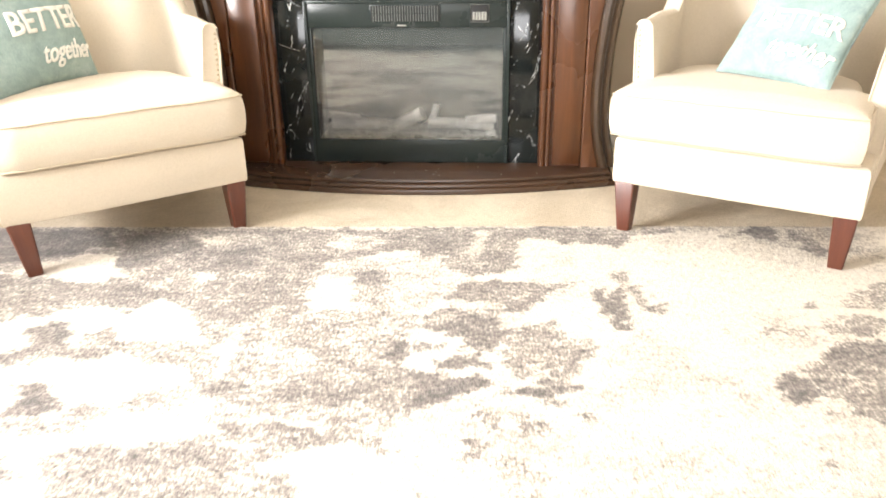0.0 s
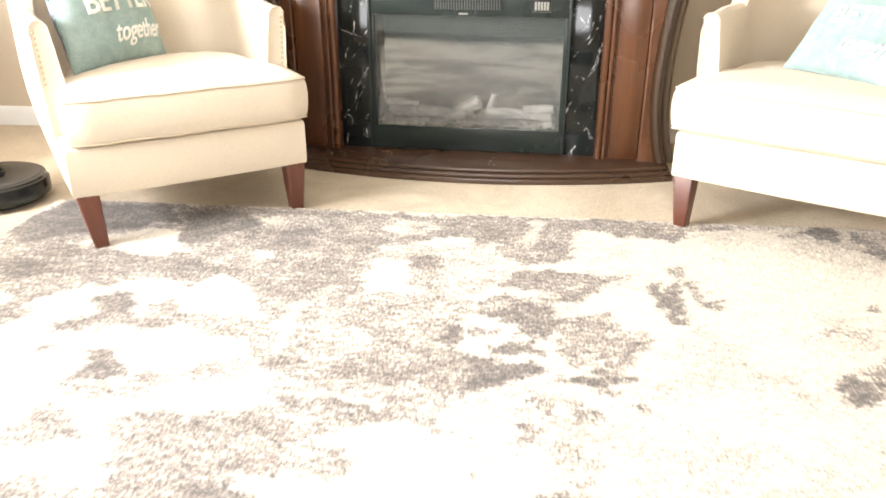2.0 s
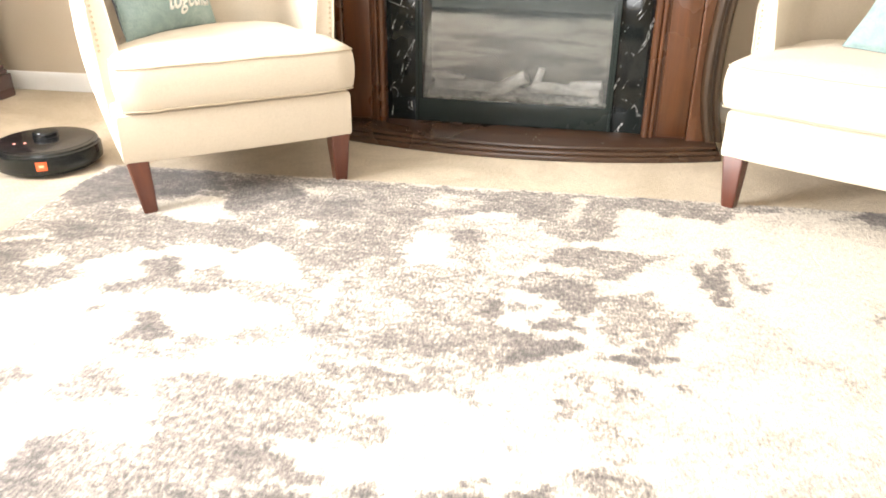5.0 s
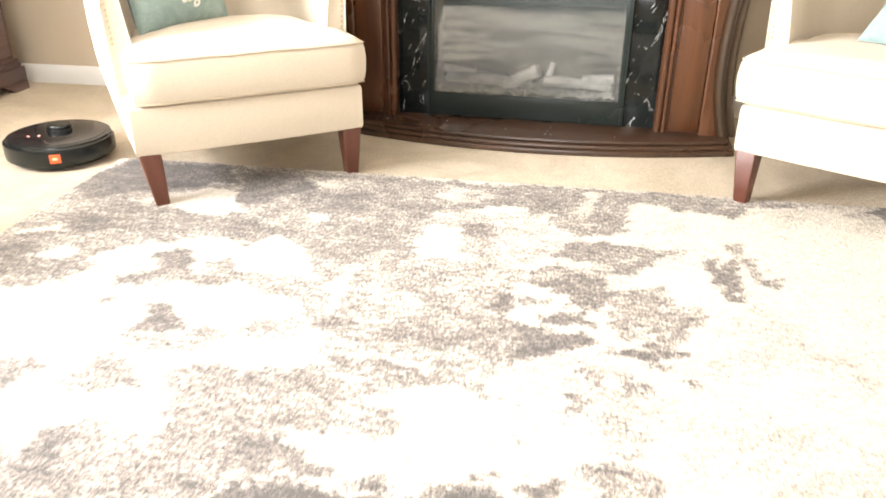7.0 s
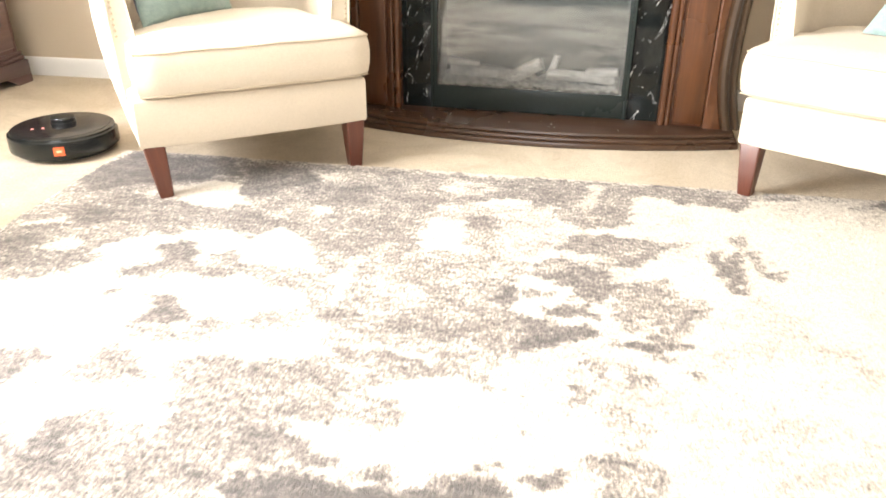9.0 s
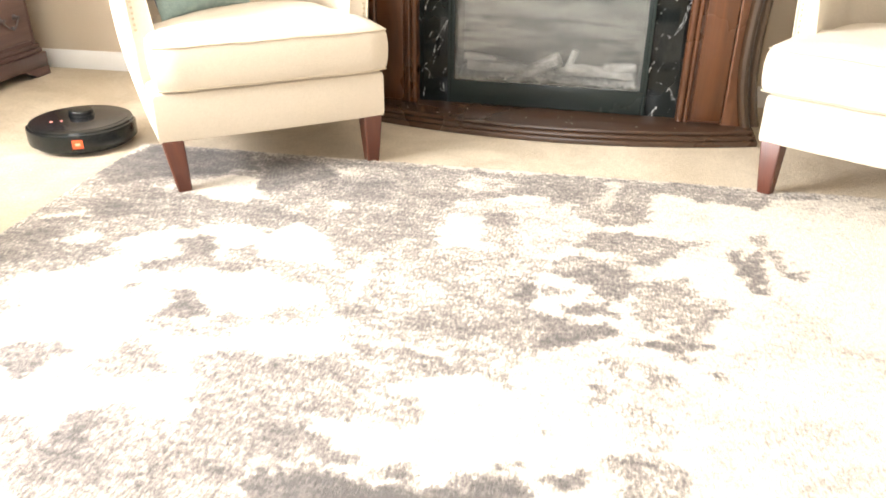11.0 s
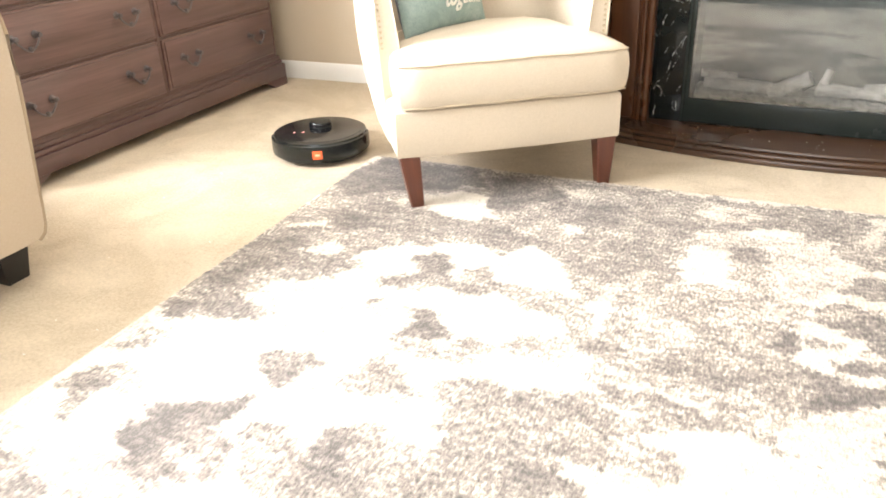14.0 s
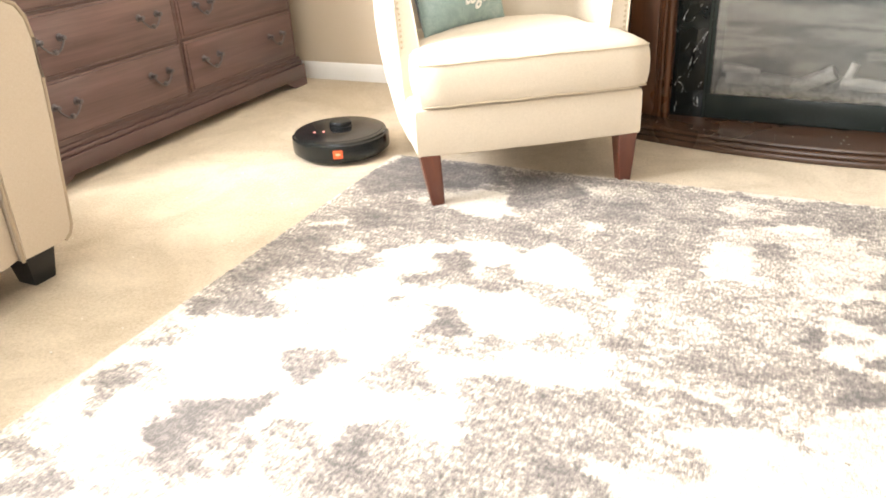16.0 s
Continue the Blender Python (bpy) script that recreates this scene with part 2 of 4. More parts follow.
def part(name, bm, material, parent, label="", smooth=True):
    ob = new(name, finish(name, bm, material, smooth))
    ob.parent = parent
    if label:
        tagged(ob, label)
    return ob


def again(name, me, parent, m=None):
    """One more part on mesh data that is there already."""
    ob = new(name, me)
    ob.parent = parent
    if m is not None:
        ob.matrix_basis = m
    return ob


def thing(name, label, category, m=None, group="", kind=""):
    ob = new(name)
    ob.empty_display_size = 0.05
    if m is not None:
        ob.matrix_basis = m
    return tagged(ob, label, category, group, kind)


def box(x0, x1, y0, y1, z0, z1, bevel=0.0, bm=None, segments=2):
    bm = bm or bmesh.new()
    r = bmesh.ops.create_cube(bm, size=1.0)
    for v in r["verts"]:
        v.co = Vector(((x0 + x1) / 2 + v.co.x * (x1 - x0), (y0 + y1) / 2 + v.co.y * (y1 - y0), (z0 + z1) / 2 + v.co.z * (z1 - z0)))
    if bevel:
        edges = list({e for v in r["verts"] for e in v.link_edges})
        bmesh.ops.bevel(bm, geom=edges, offset=bevel, segments=segments, affect="EDGES", profile=0.5)
    return bm


def loft(rings, closed=True, caps=True, bm=None):
    """Skin over rings of equally many points."""
    bm = bm or bmesh.new()
    rows = [[bm.verts.new(p) for p in ring] for ring in rings]
    for a, b in zip(rows, rows[1:]):
        n = len(a)
        for i in range(n if closed else n - 1):
            j = (i + 1) % n
            bm.faces.new((a[i], a[j], b[j], b[i]))
    if caps and closed:
        bm.faces.new(rows[0])
        bm.faces.new(rows[-1][::-1])
    return bm


def tube(path, radius, sides=8, closed=False, bm=None):
    """A round bar along a line of points."""
    path = [Vector(p) for p in path]
    rings, n = [], len(path)
    up = Vector((0, 0, 1))
    for i, p in enumerate(path):
        a = path[(i - 1) % n] if closed or i else p
        b = path[(i + 1) % n] if closed or i < n - 1 else p
        d = (b - a).normalized()
        side = d.cross(up)
        if side.length < 1e-3:
            side = d.cross(Vector((1, 0, 0)))
        side.normalize()
        top = side.cross(d)
        rings.append([p + radius * (math.cos(k * 2 * math.pi / sides) * side + math.sin(k * 2 * math.pi / sides) * top) for k in range(sides)])
    if closed:
        rings.append(rings[0])
    out = loft(rings, True, not closed, bm)
    if closed:
        bmesh.ops.remove_doubles(out, verts=out.verts, dist=1e-6)
    return out


def lathe(profile, sides=48, bm=None):
    """Turned round z: rows of radius and height."""
    rings = [[(r * math.cos(k * 2 * math.pi / sides), r * math.sin(k * 2 * math.pi / sides), z) for k in range(sides)] for r, z in profile]
    return loft(rings, True, True, bm)


def smooth_step(a, b, x):
    u = min(1.0, max(0.0, (x - a) / (b - a)))
    return u * u * (3 - 2 * u)


def structure(name, bm, material, label, category, smooth=False):
    return tagged(new(name, finish(name, bm, material, smooth)), label, category, kind="structure")


# ---------------------------------------------------------------- room
XW, XE, YS, YN, TOP = -3.04, 2.95, -3.1, 3.44, 2.5
T = 0.15
structure("floor", box(XW - T, XE + T, YS - T, YN + T, -0.12, 0.0), CARPET, "cream wall-to-wall carpet, trodden and faintly stained", "carpet")
structure("ceiling", box(XW - T, XE + T, YS - T, YN + T, TOP, TOP + 0.12), CEILING, "plain off-white ceiling", "ceiling")
structure("wall_north", box(XW - T, XE + T, YN, YN + T, 0.0, TOP), WALL, "warm beige painted wall behind the fireplace", "wall")
structure("wall_east", box(XE, XE + T, YS, YN, 0.0, TOP), WALL, "warm beige painted wall", "wall")
W1 = (-0.05, 1.35, 0.75, 1.7)
bm = box(XW - T, XW, YS, W1[0], 0.0, TOP)
box(XW - T, XW, W1[1], YN, 0.0, TOP, bm=bm)
box(XW - T, XW, W1[0], W1[1], 0.0, W1[2], bm=bm)
box(XW - T, XW, W1[0], W1[1], W1[3], TOP, bm=bm)
structure("wall_west", bm, WALL, "warm beige painted wall with a wide window", "wall")
# unseen opening, added to go with the fill lamp on the south side
W2 = (-1.4, 0.8, 0.85, 1.9)
bm = box(XW - T, W2[0], YS - T, YS, 0.0, TOP)
box(W2[1], XE + T, YS - T, YS, 0.0, TOP, bm=bm)
box(W2[0], W2[1], YS - T, YS, 0.0, W2[2], bm=bm)
box(W2[0], W2[1], YS - T, YS, W2[3], TOP, bm=bm)
structure("wall_south", bm, WALL, "warm beige painted wall with a wide window", "wall")


def window(name, wide, high, m):
    """A two-light window; its local x runs along the wall, y through it."""
    w = thing(name, "white framed window with two panes", "window", m, kind="structure")
    for x0, x1, z0, z1 in ((0, wide, 0, 0.06), (0, wide, high - 0.06, high), (0, 0.06, 0.06, high - 0.06), (wide - 0.06, wide, 0.06, high - 0.06), (wide / 2 - 0.03, wide / 2 + 0.03, 0.06, high - 0.06)):
        part("window_frame", box(x0, x1, 0.05, 0.11, z0, z1, 0.004), TRIM, w)
    for x0 in (0.06, wide / 2 + 0.03):
        p = part("pane", box(x0, x0 + wide / 2 - 0.09, 0.077, 0.083, 0.06, high - 0.06), PANE, w)
        p.visible_shadow = False
    part("window_sill", box(-0.05, wide + 0.05, -0.05, 0.05, -0.03, 0.0, 0.006), TRIM, w)


window("window_1", W1[1] - W1[0], W1[3] - W1[2], Matrix.Translation((XW, W1[0], W1[2])) @ pose(0, 0, 0, 0, 0, 90))
# added window behind the camera, placed to suit the fill lamp
window("window_2", W2[1] - W2[0], W2[3] - W2[2], Matrix.Translation((W2[0], YS - T, W2[2])))


def skirting(name, length, m):
    prof = [(0, 0), (0.014, 0), (0.014, 0.062), (0.011, 0.070), (0.009, 0.078), (0.004, 0.086), (0, 0.088)]
    bm = loft([[(x, -d, z) for d, z in prof] for x in (0.0, length)])
    ob = structure(name, bm, TRIM, "white painted moulded baseboard", "baseboard", True)
    ob.matrix_basis = m


skirting("baseboard", XE - XW, Matrix.Translation((XW, YN, 0)))
skirting("baseboard", YN - YS - 0.02, Matrix.Translation((XE, YN - 0.015, 0)) @ pose(0, 0, 0, 0, 0, -90))
skirting("baseboard", YN - YS - 0.02, Matrix.Translation((XW, YS, 0)) @ pose(0, 0, 0, 0, 0, 90))
skirting("baseboard", XE - XW - 0.03, Matrix.Translation((XE - 0.015, YS, 0)) @ pose(0, 0, 0, 0, 0, 180))

# ---------------------------------------------------------------- rug


RUG_DYES = []


def dye(depth, *outline):
    """One dyed patch of the woven pattern: 0 bare cream, 1 charcoal; the outline in metres on the floor."""
    RUG_DYES.append((depth, outline))


dye(0.53, (-1.539, 2.466), (-1.565, 2.000), (-1.597, 1.577), (-1.543, 1.267), (-1.506, 1.246), (-1.307, 1.297), (-1.261, 1.336), (-1.358, 1.399), (-1.334, 1.502), (-1.200, 1.537), (-1.207, 1.607), (-1.157, 1.642), (-1.211, 1.676), (-1.200, 1.753), (-1.102, 1.807), (-0.970, 1.864), (-0.845, 1.847), (-0.772, 1.921), (-0.698, 1.891), (-0.597, 1.857), (-0.494, 1.860), (-0.471, 1.971), (-0.392, 2.034), (-0.309, 2.217), (-0.331, 2.421), (-0.665, 2.432))
dye(0.38, (-0.360, 1.857), (-0.238, 1.842), (-0.165, 1.858), (-0.082, 1.843), (-0.080, 1.696), (-0.079, 1.568), (-0.061, 1.477), (-0.060, 1.364), (-0.174, 1.443), (-0.278, 1.411), (-0.384, 1.451), (-0.538, 1.471), (-0.581, 1.563), (-0.655, 1.586), (-0.581, 1.692), (-0.646, 1.807), (-0.483, 1.809), (-0.430, 1.905))
dye(0.53, (-1.021, 2.251), (-0.773, 2.443), (-0.200, 2.427), (-0.185, 2.252), (-0.285, 2.209), (-0.402, 2.086), (-0.360, 1.857), (-0.476, 1.778), (-0.646, 1.807), (-0.782, 1.937), (-0.970, 2.007))
dye(0.3, (-0.431, 1.277), (-0.296, 1.270), (-0.326, 1.211), (-0.256, 1.181), (-0.265, 1.121), (-0.395, 1.119))
dye(0.28, (-0.533, 1.454), (-0.280, 1.421), (-0.111, 1.413), (-0.114, 1.326), (-0.266, 1.348), (-0.447, 1.330))
dye(0.5, (-0.769, 1.254), (-0.650, 1.264), (-0.546, 1.284), (-0.431, 1.277), (-0.385, 1.210), (-0.385, 1.119), (-0.728, 1.113), (-0.717, 1.173))
dye(0.32, (-0.935, 1.694), (-0.637, 1.691), (-0.575, 1.587), (-0.655, 1.586), (-0.808, 1.630), (-0.904, 1.629))
dye(0.3, (-0.937, 1.372), (-0.850, 1.344), (-0.758, 1.374), (-0.686, 1.346), (-0.766, 1.317), (-0.904, 1.315))
dye(0.55, (-0.360, 1.351), (-0.266, 1.348), (-0.172, 1.331), (-0.157, 1.307), (-0.257, 1.297), (-0.337, 1.305))
dye(0.4, (-0.869, 1.253), (-0.811, 1.228), (-0.810, 1.187), (-0.827, 1.179), (-0.873, 1.202))
dye(0.53, (-0.219, 2.427), (0.546, 2.442), (0.532, 2.262), (0.415, 2.298), (0.242, 2.344), (0.198, 2.210), (0.158, 2.088), (0.092, 2.050), (-0.007, 2.127), (-0.077, 2.209), (-0.150, 2.252), (-0.207, 2.297))
dye(0.22, (-0.179, 2.188), (-0.026, 2.209), (-0.006, 2.087), (-0.100, 2.012), (-0.137, 1.976), (-0.167, 2.048), (-0.269, 2.086), (-0.340, 2.010), (-0.383, 2.125), (-0.317, 2.187))
dye(0.19, (-0.137, 1.976), (-0.069, 2.030), (-0.004, 2.012), (-0.018, 1.925), (-0.061, 1.859), (-0.150, 1.858), (-0.170, 1.907))
dye(0.05, (0.221, 2.298), (0.409, 2.253), (0.381, 2.051), (0.252, 2.050), (0.174, 2.088), (0.170, 2.168))
dye(0.42, (-0.285, 2.146), (-0.170, 2.087), (-0.139, 1.811), (-0.238, 1.848))
dye(0.1, (0.080, 2.392), (0.136, 2.417), (0.095, 2.231), (0.043, 2.209))
dye(0.17, (-0.382, 2.382), (-0.211, 2.344), (-0.298, 2.306), (-0.204, 2.270), (-0.323, 2.230), (-0.368, 2.297))
dye(0.65, (-0.111, 2.344), (-0.047, 2.335), (-0.051, 2.209), (-0.095, 2.218))
dye(0.62, (0.095, 2.231), (0.199, 2.223), (0.185, 2.127), (0.102, 2.135))
dye(0.55, (0.028, 2.012), (0.155, 2.031), (0.312, 2.014), (0.361, 2.025), (0.304, 1.944), (0.237, 1.877), (0.204, 1.829), (0.161, 1.845), (0.134, 1.909), (0.044, 1.908), (-0.018, 1.925))
dye(0.7, (0.232, 1.995), (0.287, 1.996), (0.267, 1.877), (0.230, 1.877))
dye(0.55, (-0.031, 1.859), (0.147, 1.860), (0.150, 1.769), (0.140, 1.698), (0.098, 1.658), (0.044, 1.644), (0.023, 1.697), (-0.012, 1.725), (-0.070, 1.767), (-0.066, 1.812))
dye(0.8, (-0.014, 1.782), (0.044, 1.798), (0.051, 1.725), (0.009, 1.711))
dye(0.75, (0.065, 1.813), (0.131, 1.813), (0.121, 1.754), (0.072, 1.748))
dye(0.53, (-0.066, 1.683), (-0.018, 1.683), (-0.010, 1.631), (-0.063, 1.630))
dye(0.6, (0.030, 1.697), (0.071, 1.698), (0.125, 1.671), (0.070, 1.645), (0.030, 1.631))
dye(0.85, (-0.009, 1.618), (0.064, 1.626), (0.096, 1.594), (0.095, 1.575), (0.044, 1.582), (-0.008, 1.564), (-0.015, 1.593))
dye(0.5, (-0.076, 1.521), (-0.057, 1.404), (-0.106, 1.364), (-0.127, 1.454), (-0.116, 1.544))
dye(0.92, (-0.065, 1.556), (-0.033, 1.557), (0.006, 1.522), (0.044, 1.527), (0.076, 1.546), (0.094, 1.535), (0.091, 1.501), (0.056, 1.478), (0.007, 1.456), (-0.028, 1.430), (-0.057, 1.404), (-0.066, 1.455), (-0.067, 1.521))
dye(0.85, (-0.126, 1.669), (-0.086, 1.683), (-0.081, 1.592), (-0.109, 1.544), (-0.126, 1.592))
dye(0.7, (-0.110, 1.724), (-0.082, 1.724), (-0.073, 1.696), (-0.108, 1.696))
dye(0.1, (-0.158, 1.781), (-0.126, 1.787), (-0.126, 1.752), (-0.154, 1.746))
dye(0.37, (0.149, 1.754), (0.229, 1.784), (0.286, 1.785), (0.290, 1.700), (0.338, 1.700), (0.326, 1.573), (0.284, 1.537), (0.254, 1.503), (0.208, 1.536), (0.171, 1.547), (0.135, 1.595))
dye(0.8, (0.220, 1.596), (0.246, 1.596), (0.266, 1.548), (0.257, 1.521), (0.226, 1.525))
dye(0.72, (0.289, 1.634), (0.325, 1.609), (0.312, 1.561), (0.274, 1.560))
dye(0.8, (0.149, 1.490), (0.204, 1.491), (0.280, 1.507), (0.276, 1.481), (0.220, 1.469), (0.189, 1.458), (0.153, 1.462))
dye(0.75, (0.143, 1.396), (0.179, 1.401), (0.199, 1.368), (0.229, 1.378), (0.237, 1.350), (0.224, 1.331), (0.192, 1.349), (0.162, 1.335), (0.153, 1.367))
dye(0.7, (0.267, 1.408), (0.298, 1.394), (0.292, 1.369), (0.265, 1.375))
dye(0.5, (0.224, 1.448), (0.272, 1.447), (0.269, 1.426), (0.228, 1.428))
dye(0.45, (0.084, 1.376), (0.103, 1.416), (0.113, 1.367), (0.123, 1.339), (0.089, 1.347))
dye(0.7, (0.055, 1.310), (0.072, 1.329), (0.088, 1.311), (0.089, 1.267), (0.092, 1.242), (0.071, 1.237), (0.044, 1.241), (0.049, 1.258), (0.076, 1.267), (0.071, 1.293))
dye(0.34, (0.120, 1.268), (0.163, 1.260), (0.212, 1.220), (0.204, 1.188), (0.166, 1.165), (0.137, 1.187), (0.111, 1.194))
dye(0.62, (0.165, 1.216), (0.188, 1.211), (0.183, 1.185), (0.165, 1.188))
dye(0.45, (-0.057, 1.154), (-0.043, 1.166), (-0.035, 1.125), (-0.055, 1.125))
# patches right of x 0.3: depths cut to 0.85, brighter light put into the dye
dye(0.68, (0.396, 1.996), (0.425, 1.979), (0.428, 1.911), (0.456, 1.979), (0.498, 1.997), (0.472, 1.847), (0.468, 1.757), (0.431, 1.763), (0.427, 1.816), (0.398, 1.816))
dye(0.53, (0.513, 1.997), (0.535, 1.990), (0.541, 1.879), (0.574, 1.895), (0.549, 1.817), (0.523, 1.863), (0.514, 1.928))
dye(0.47, (0.483, 2.089), (0.525, 2.097), (0.505, 2.033), (0.470, 2.015))
dye(0.53, (0.433, 2.427), (0.729, 2.432), (0.699, 2.383), (0.605, 2.368), (0.534, 2.276), (0.415, 2.298))
dye(0.19, (0.637, 2.432), (1.107, 2.467), (1.356, 2.345), (1.271, 2.171), (1.128, 2.212), (1.018, 2.277), (0.885, 2.345))
dye(0.81, (0.928, 2.368), (0.997, 2.441), (1.061, 2.417), (1.031, 2.322), (0.970, 2.335))
dye(0.59, (1.088, 2.417), (1.124, 2.417), (1.145, 2.212), (1.115, 2.163), (1.095, 2.255))
dye(0.53, (0.944, 1.898), (0.973, 1.914), (0.960, 1.866), (0.929, 1.844))
dye(0.34, (0.785, 1.760), (0.835, 1.746), (0.896, 1.761), (0.886, 1.719), (0.825, 1.718), (0.777, 1.718))
dye(0.47, (0.936, 1.790), (1.005, 1.820), (1.090, 1.821), (1.102, 1.735), (0.993, 1.734), (0.933, 1.719))
dye(0.34, (1.076, 1.948), (1.197, 2.018), (1.307, 2.019), (1.219, 1.852), (1.040, 1.867))
dye(0.53, (0.887, 1.628), (0.975, 1.693), (1.045, 1.707), (1.180, 1.682), (1.015, 1.428), (0.880, 1.368), (0.858, 1.387), (0.846, 1.436), (0.824, 1.466), (0.798, 1.487), (0.827, 1.543))
dye(0.66, (0.731, 1.519), (0.769, 1.554), (0.799, 1.520), (0.789, 1.466), (0.743, 1.424), (0.737, 1.455))
dye(0.53, (0.817, 1.566), (0.843, 1.567), (0.819, 1.509), (0.799, 1.520))
dye(0.59, (0.779, 1.415), (0.807, 1.425), (0.796, 1.395), (0.780, 1.376))
dye(0.47, (0.724, 1.294), (0.749, 1.303), (0.734, 1.269))
dye(0.55, (0.703, 1.243), (0.730, 1.252), (0.719, 1.220), (0.696, 1.227))
dye(0.47, (0.547, 1.563), (0.575, 1.575), (0.570, 1.533), (0.555, 1.533))
dye(0.34, (0.551, 1.489), (0.568, 1.485), (0.564, 1.463), (0.548, 1.463))
dye(0.09, (0.287, 1.305), (0.556, 1.291), (0.662, 1.181), (0.503, 1.120), (0.250, 1.116))
dye(0.1, (0.487, 1.551), (0.683, 1.577), (0.644, 1.423), (0.490, 1.462))
dye(0.5, (-0.455, 1.359), (-0.366, 1.380), (-0.267, 1.352), (-0.161, 1.335), (-0.157, 1.307), (-0.255, 1.288), (-0.342, 1.278), (-0.439, 1.303))
dye(0.6, (-0.273, 1.352), (-0.219, 1.343), (-0.214, 1.306), (-0.260, 1.315))
dye(0.65, (-0.159, 1.316), (-0.113, 1.308), (-0.087, 1.264), (-0.108, 1.256), (-0.138, 1.281))
dye(0.55, (-0.560, 1.539), (-0.453, 1.528), (-0.369, 1.495), (-0.293, 1.496), (-0.215, 1.475), (-0.174, 1.443), (-0.278, 1.411), (-0.412, 1.419), (-0.503, 1.439))
dye(0.68, (-0.495, 1.494), (-0.444, 1.517), (-0.401, 1.473), (-0.445, 1.450), (-0.489, 1.454))
dye(0, (-0.425, 1.377), (-0.271, 1.375), (-0.175, 1.353), (-0.173, 1.344), (-0.268, 1.358), (-0.420, 1.359))
dye(0.92, (-1.510, 2.410), (-1.377, 2.421), (-1.161, 2.429), (-1.048, 2.297), (-1.181, 2.228), (-1.350, 2.147), (-1.447, 2.089), (-1.573, 2.155), (-1.552, 2.275))
dye(0.82, (-1.048, 2.297), (-0.992, 2.424), (-0.836, 2.366), (-0.792, 2.279), (-0.892, 2.128), (-0.981, 2.121), (-1.039, 2.223))
dye(0, (-1.241, 2.157), (-1.065, 2.240), (-0.981, 2.121), (-0.926, 2.072), (-1.000, 2.025), (-1.179, 2.046))
dye(0.8, (-1.512, 1.704), (-1.435, 1.751), (-1.370, 1.694), (-1.446, 1.637))
dye(0.75, (-1.422, 1.905), (-1.332, 1.958), (-1.264, 1.871), (-1.335, 1.826))
dye(0.8, (-1.545, 1.487), (-1.476, 1.547), (-1.407, 1.502), (-1.450, 1.438), (-1.510, 1.432))
dye(0.85, (-1.535, 1.299), (-1.507, 1.339), (-1.439, 1.290), (-1.498, 1.246))
dye(0.75, (-1.453, 1.329), (-1.366, 1.375), (-1.277, 1.335), (-1.320, 1.292), (-1.425, 1.295))
dye(0.75, (-1.539, 1.579), (-1.421, 1.602), (-1.332, 1.580), (-1.411, 1.535), (-1.506, 1.536))
dye(0.7, (-1.232, 1.761), (-1.183, 1.790), (-1.161, 1.748), (-1.207, 1.732))
dye(0.7, (-0.708, 2.235), (-0.599, 2.295), (-0.558, 2.175), (-0.626, 2.110), (-0.698, 2.127))
dye(0.65, (-0.535, 2.141), (-0.482, 2.118), (-0.470, 2.007), (-0.509, 2.012))
dye(0.1, (-1.360, 1.679), (-1.327, 1.748), (-1.246, 1.737), (-1.280, 1.670))
dye(0.17, (-1.328, 2.103), (-1.212, 2.116), (-1.261, 2.052))
dye(0.1, (-1.534, 1.823), (-1.400, 1.868), (-1.385, 1.843), (-1.510, 1.788))
dye(0.05, (-0.755, 2.087), (-0.690, 2.096), (-0.676, 2.044), (-0.731, 2.033))
dye(0.1, (-0.808, 2.334), (-0.720, 2.352), (-0.708, 2.307), (-0.775, 2.285))
dye(0.7, (-1.063, 1.745), (-1.019, 1.779), (-0.961, 1.782), (-0.923, 1.675), (-0.884, 1.656), (-0.824, 1.662), (-0.830, 1.599), (-0.875, 1.598), (-0.932, 1.623), (-0.992, 1.580), (-1.070, 1.574), (-1.119, 1.605), (-1.056, 1.644), (-1.007, 1.645))
dye(0.53, (-0.907, 1.713), (-0.843, 1.753), (-0.788, 1.691), (-0.782, 1.631), (-0.845, 1.639))
dye(0.6, (-1.062, 1.471), (-1.046, 1.530), (-1.029, 1.497), (-1.045, 1.454))
dye(0.75, (-0.938, 1.501), (-0.913, 1.496), (-0.856, 1.436), (-0.804, 1.430), (-0.790, 1.405), (-0.826, 1.384), (-0.889, 1.368), (-0.921, 1.361), (-0.907, 1.405), (-0.910, 1.443))
dye(0.53, (-0.964, 1.492), (-0.944, 1.514), (-0.915, 1.468), (-0.940, 1.473))
dye(0.68, (-1.174, 1.182), (-1.152, 1.214), (-1.050, 1.241), (-1.014, 1.231), (-1.044, 1.186), (-1.044, 1.142), (-1.074, 1.104), (-1.106, 1.108), (-1.133, 1.141))
dye(0.58, (-0.970, 1.181), (-0.946, 1.234), (-0.920, 1.289), (-0.888, 1.256), (-0.838, 1.236), (-0.786, 1.209), (-0.746, 1.205), (-0.774, 1.184), (-0.847, 1.176), (-0.906, 1.164), (-0.944, 1.159))
dye(0.53, (-0.941, 1.329), (-0.928, 1.346), (-0.913, 1.304), (-0.921, 1.266))
dye(0.34, (-0.849, 1.155), (-0.795, 1.176), (-0.803, 1.140), (-0.838, 1.134))
dye(0.53, (-0.781, 1.377), (-0.754, 1.411), (-0.691, 1.422), (-0.688, 1.395), (-0.761, 1.361))
dye(0.25, (-0.699, 1.444), (-0.588, 1.510), (-0.534, 1.411), (-0.573, 1.375), (-0.619, 1.402), (-0.680, 1.391))
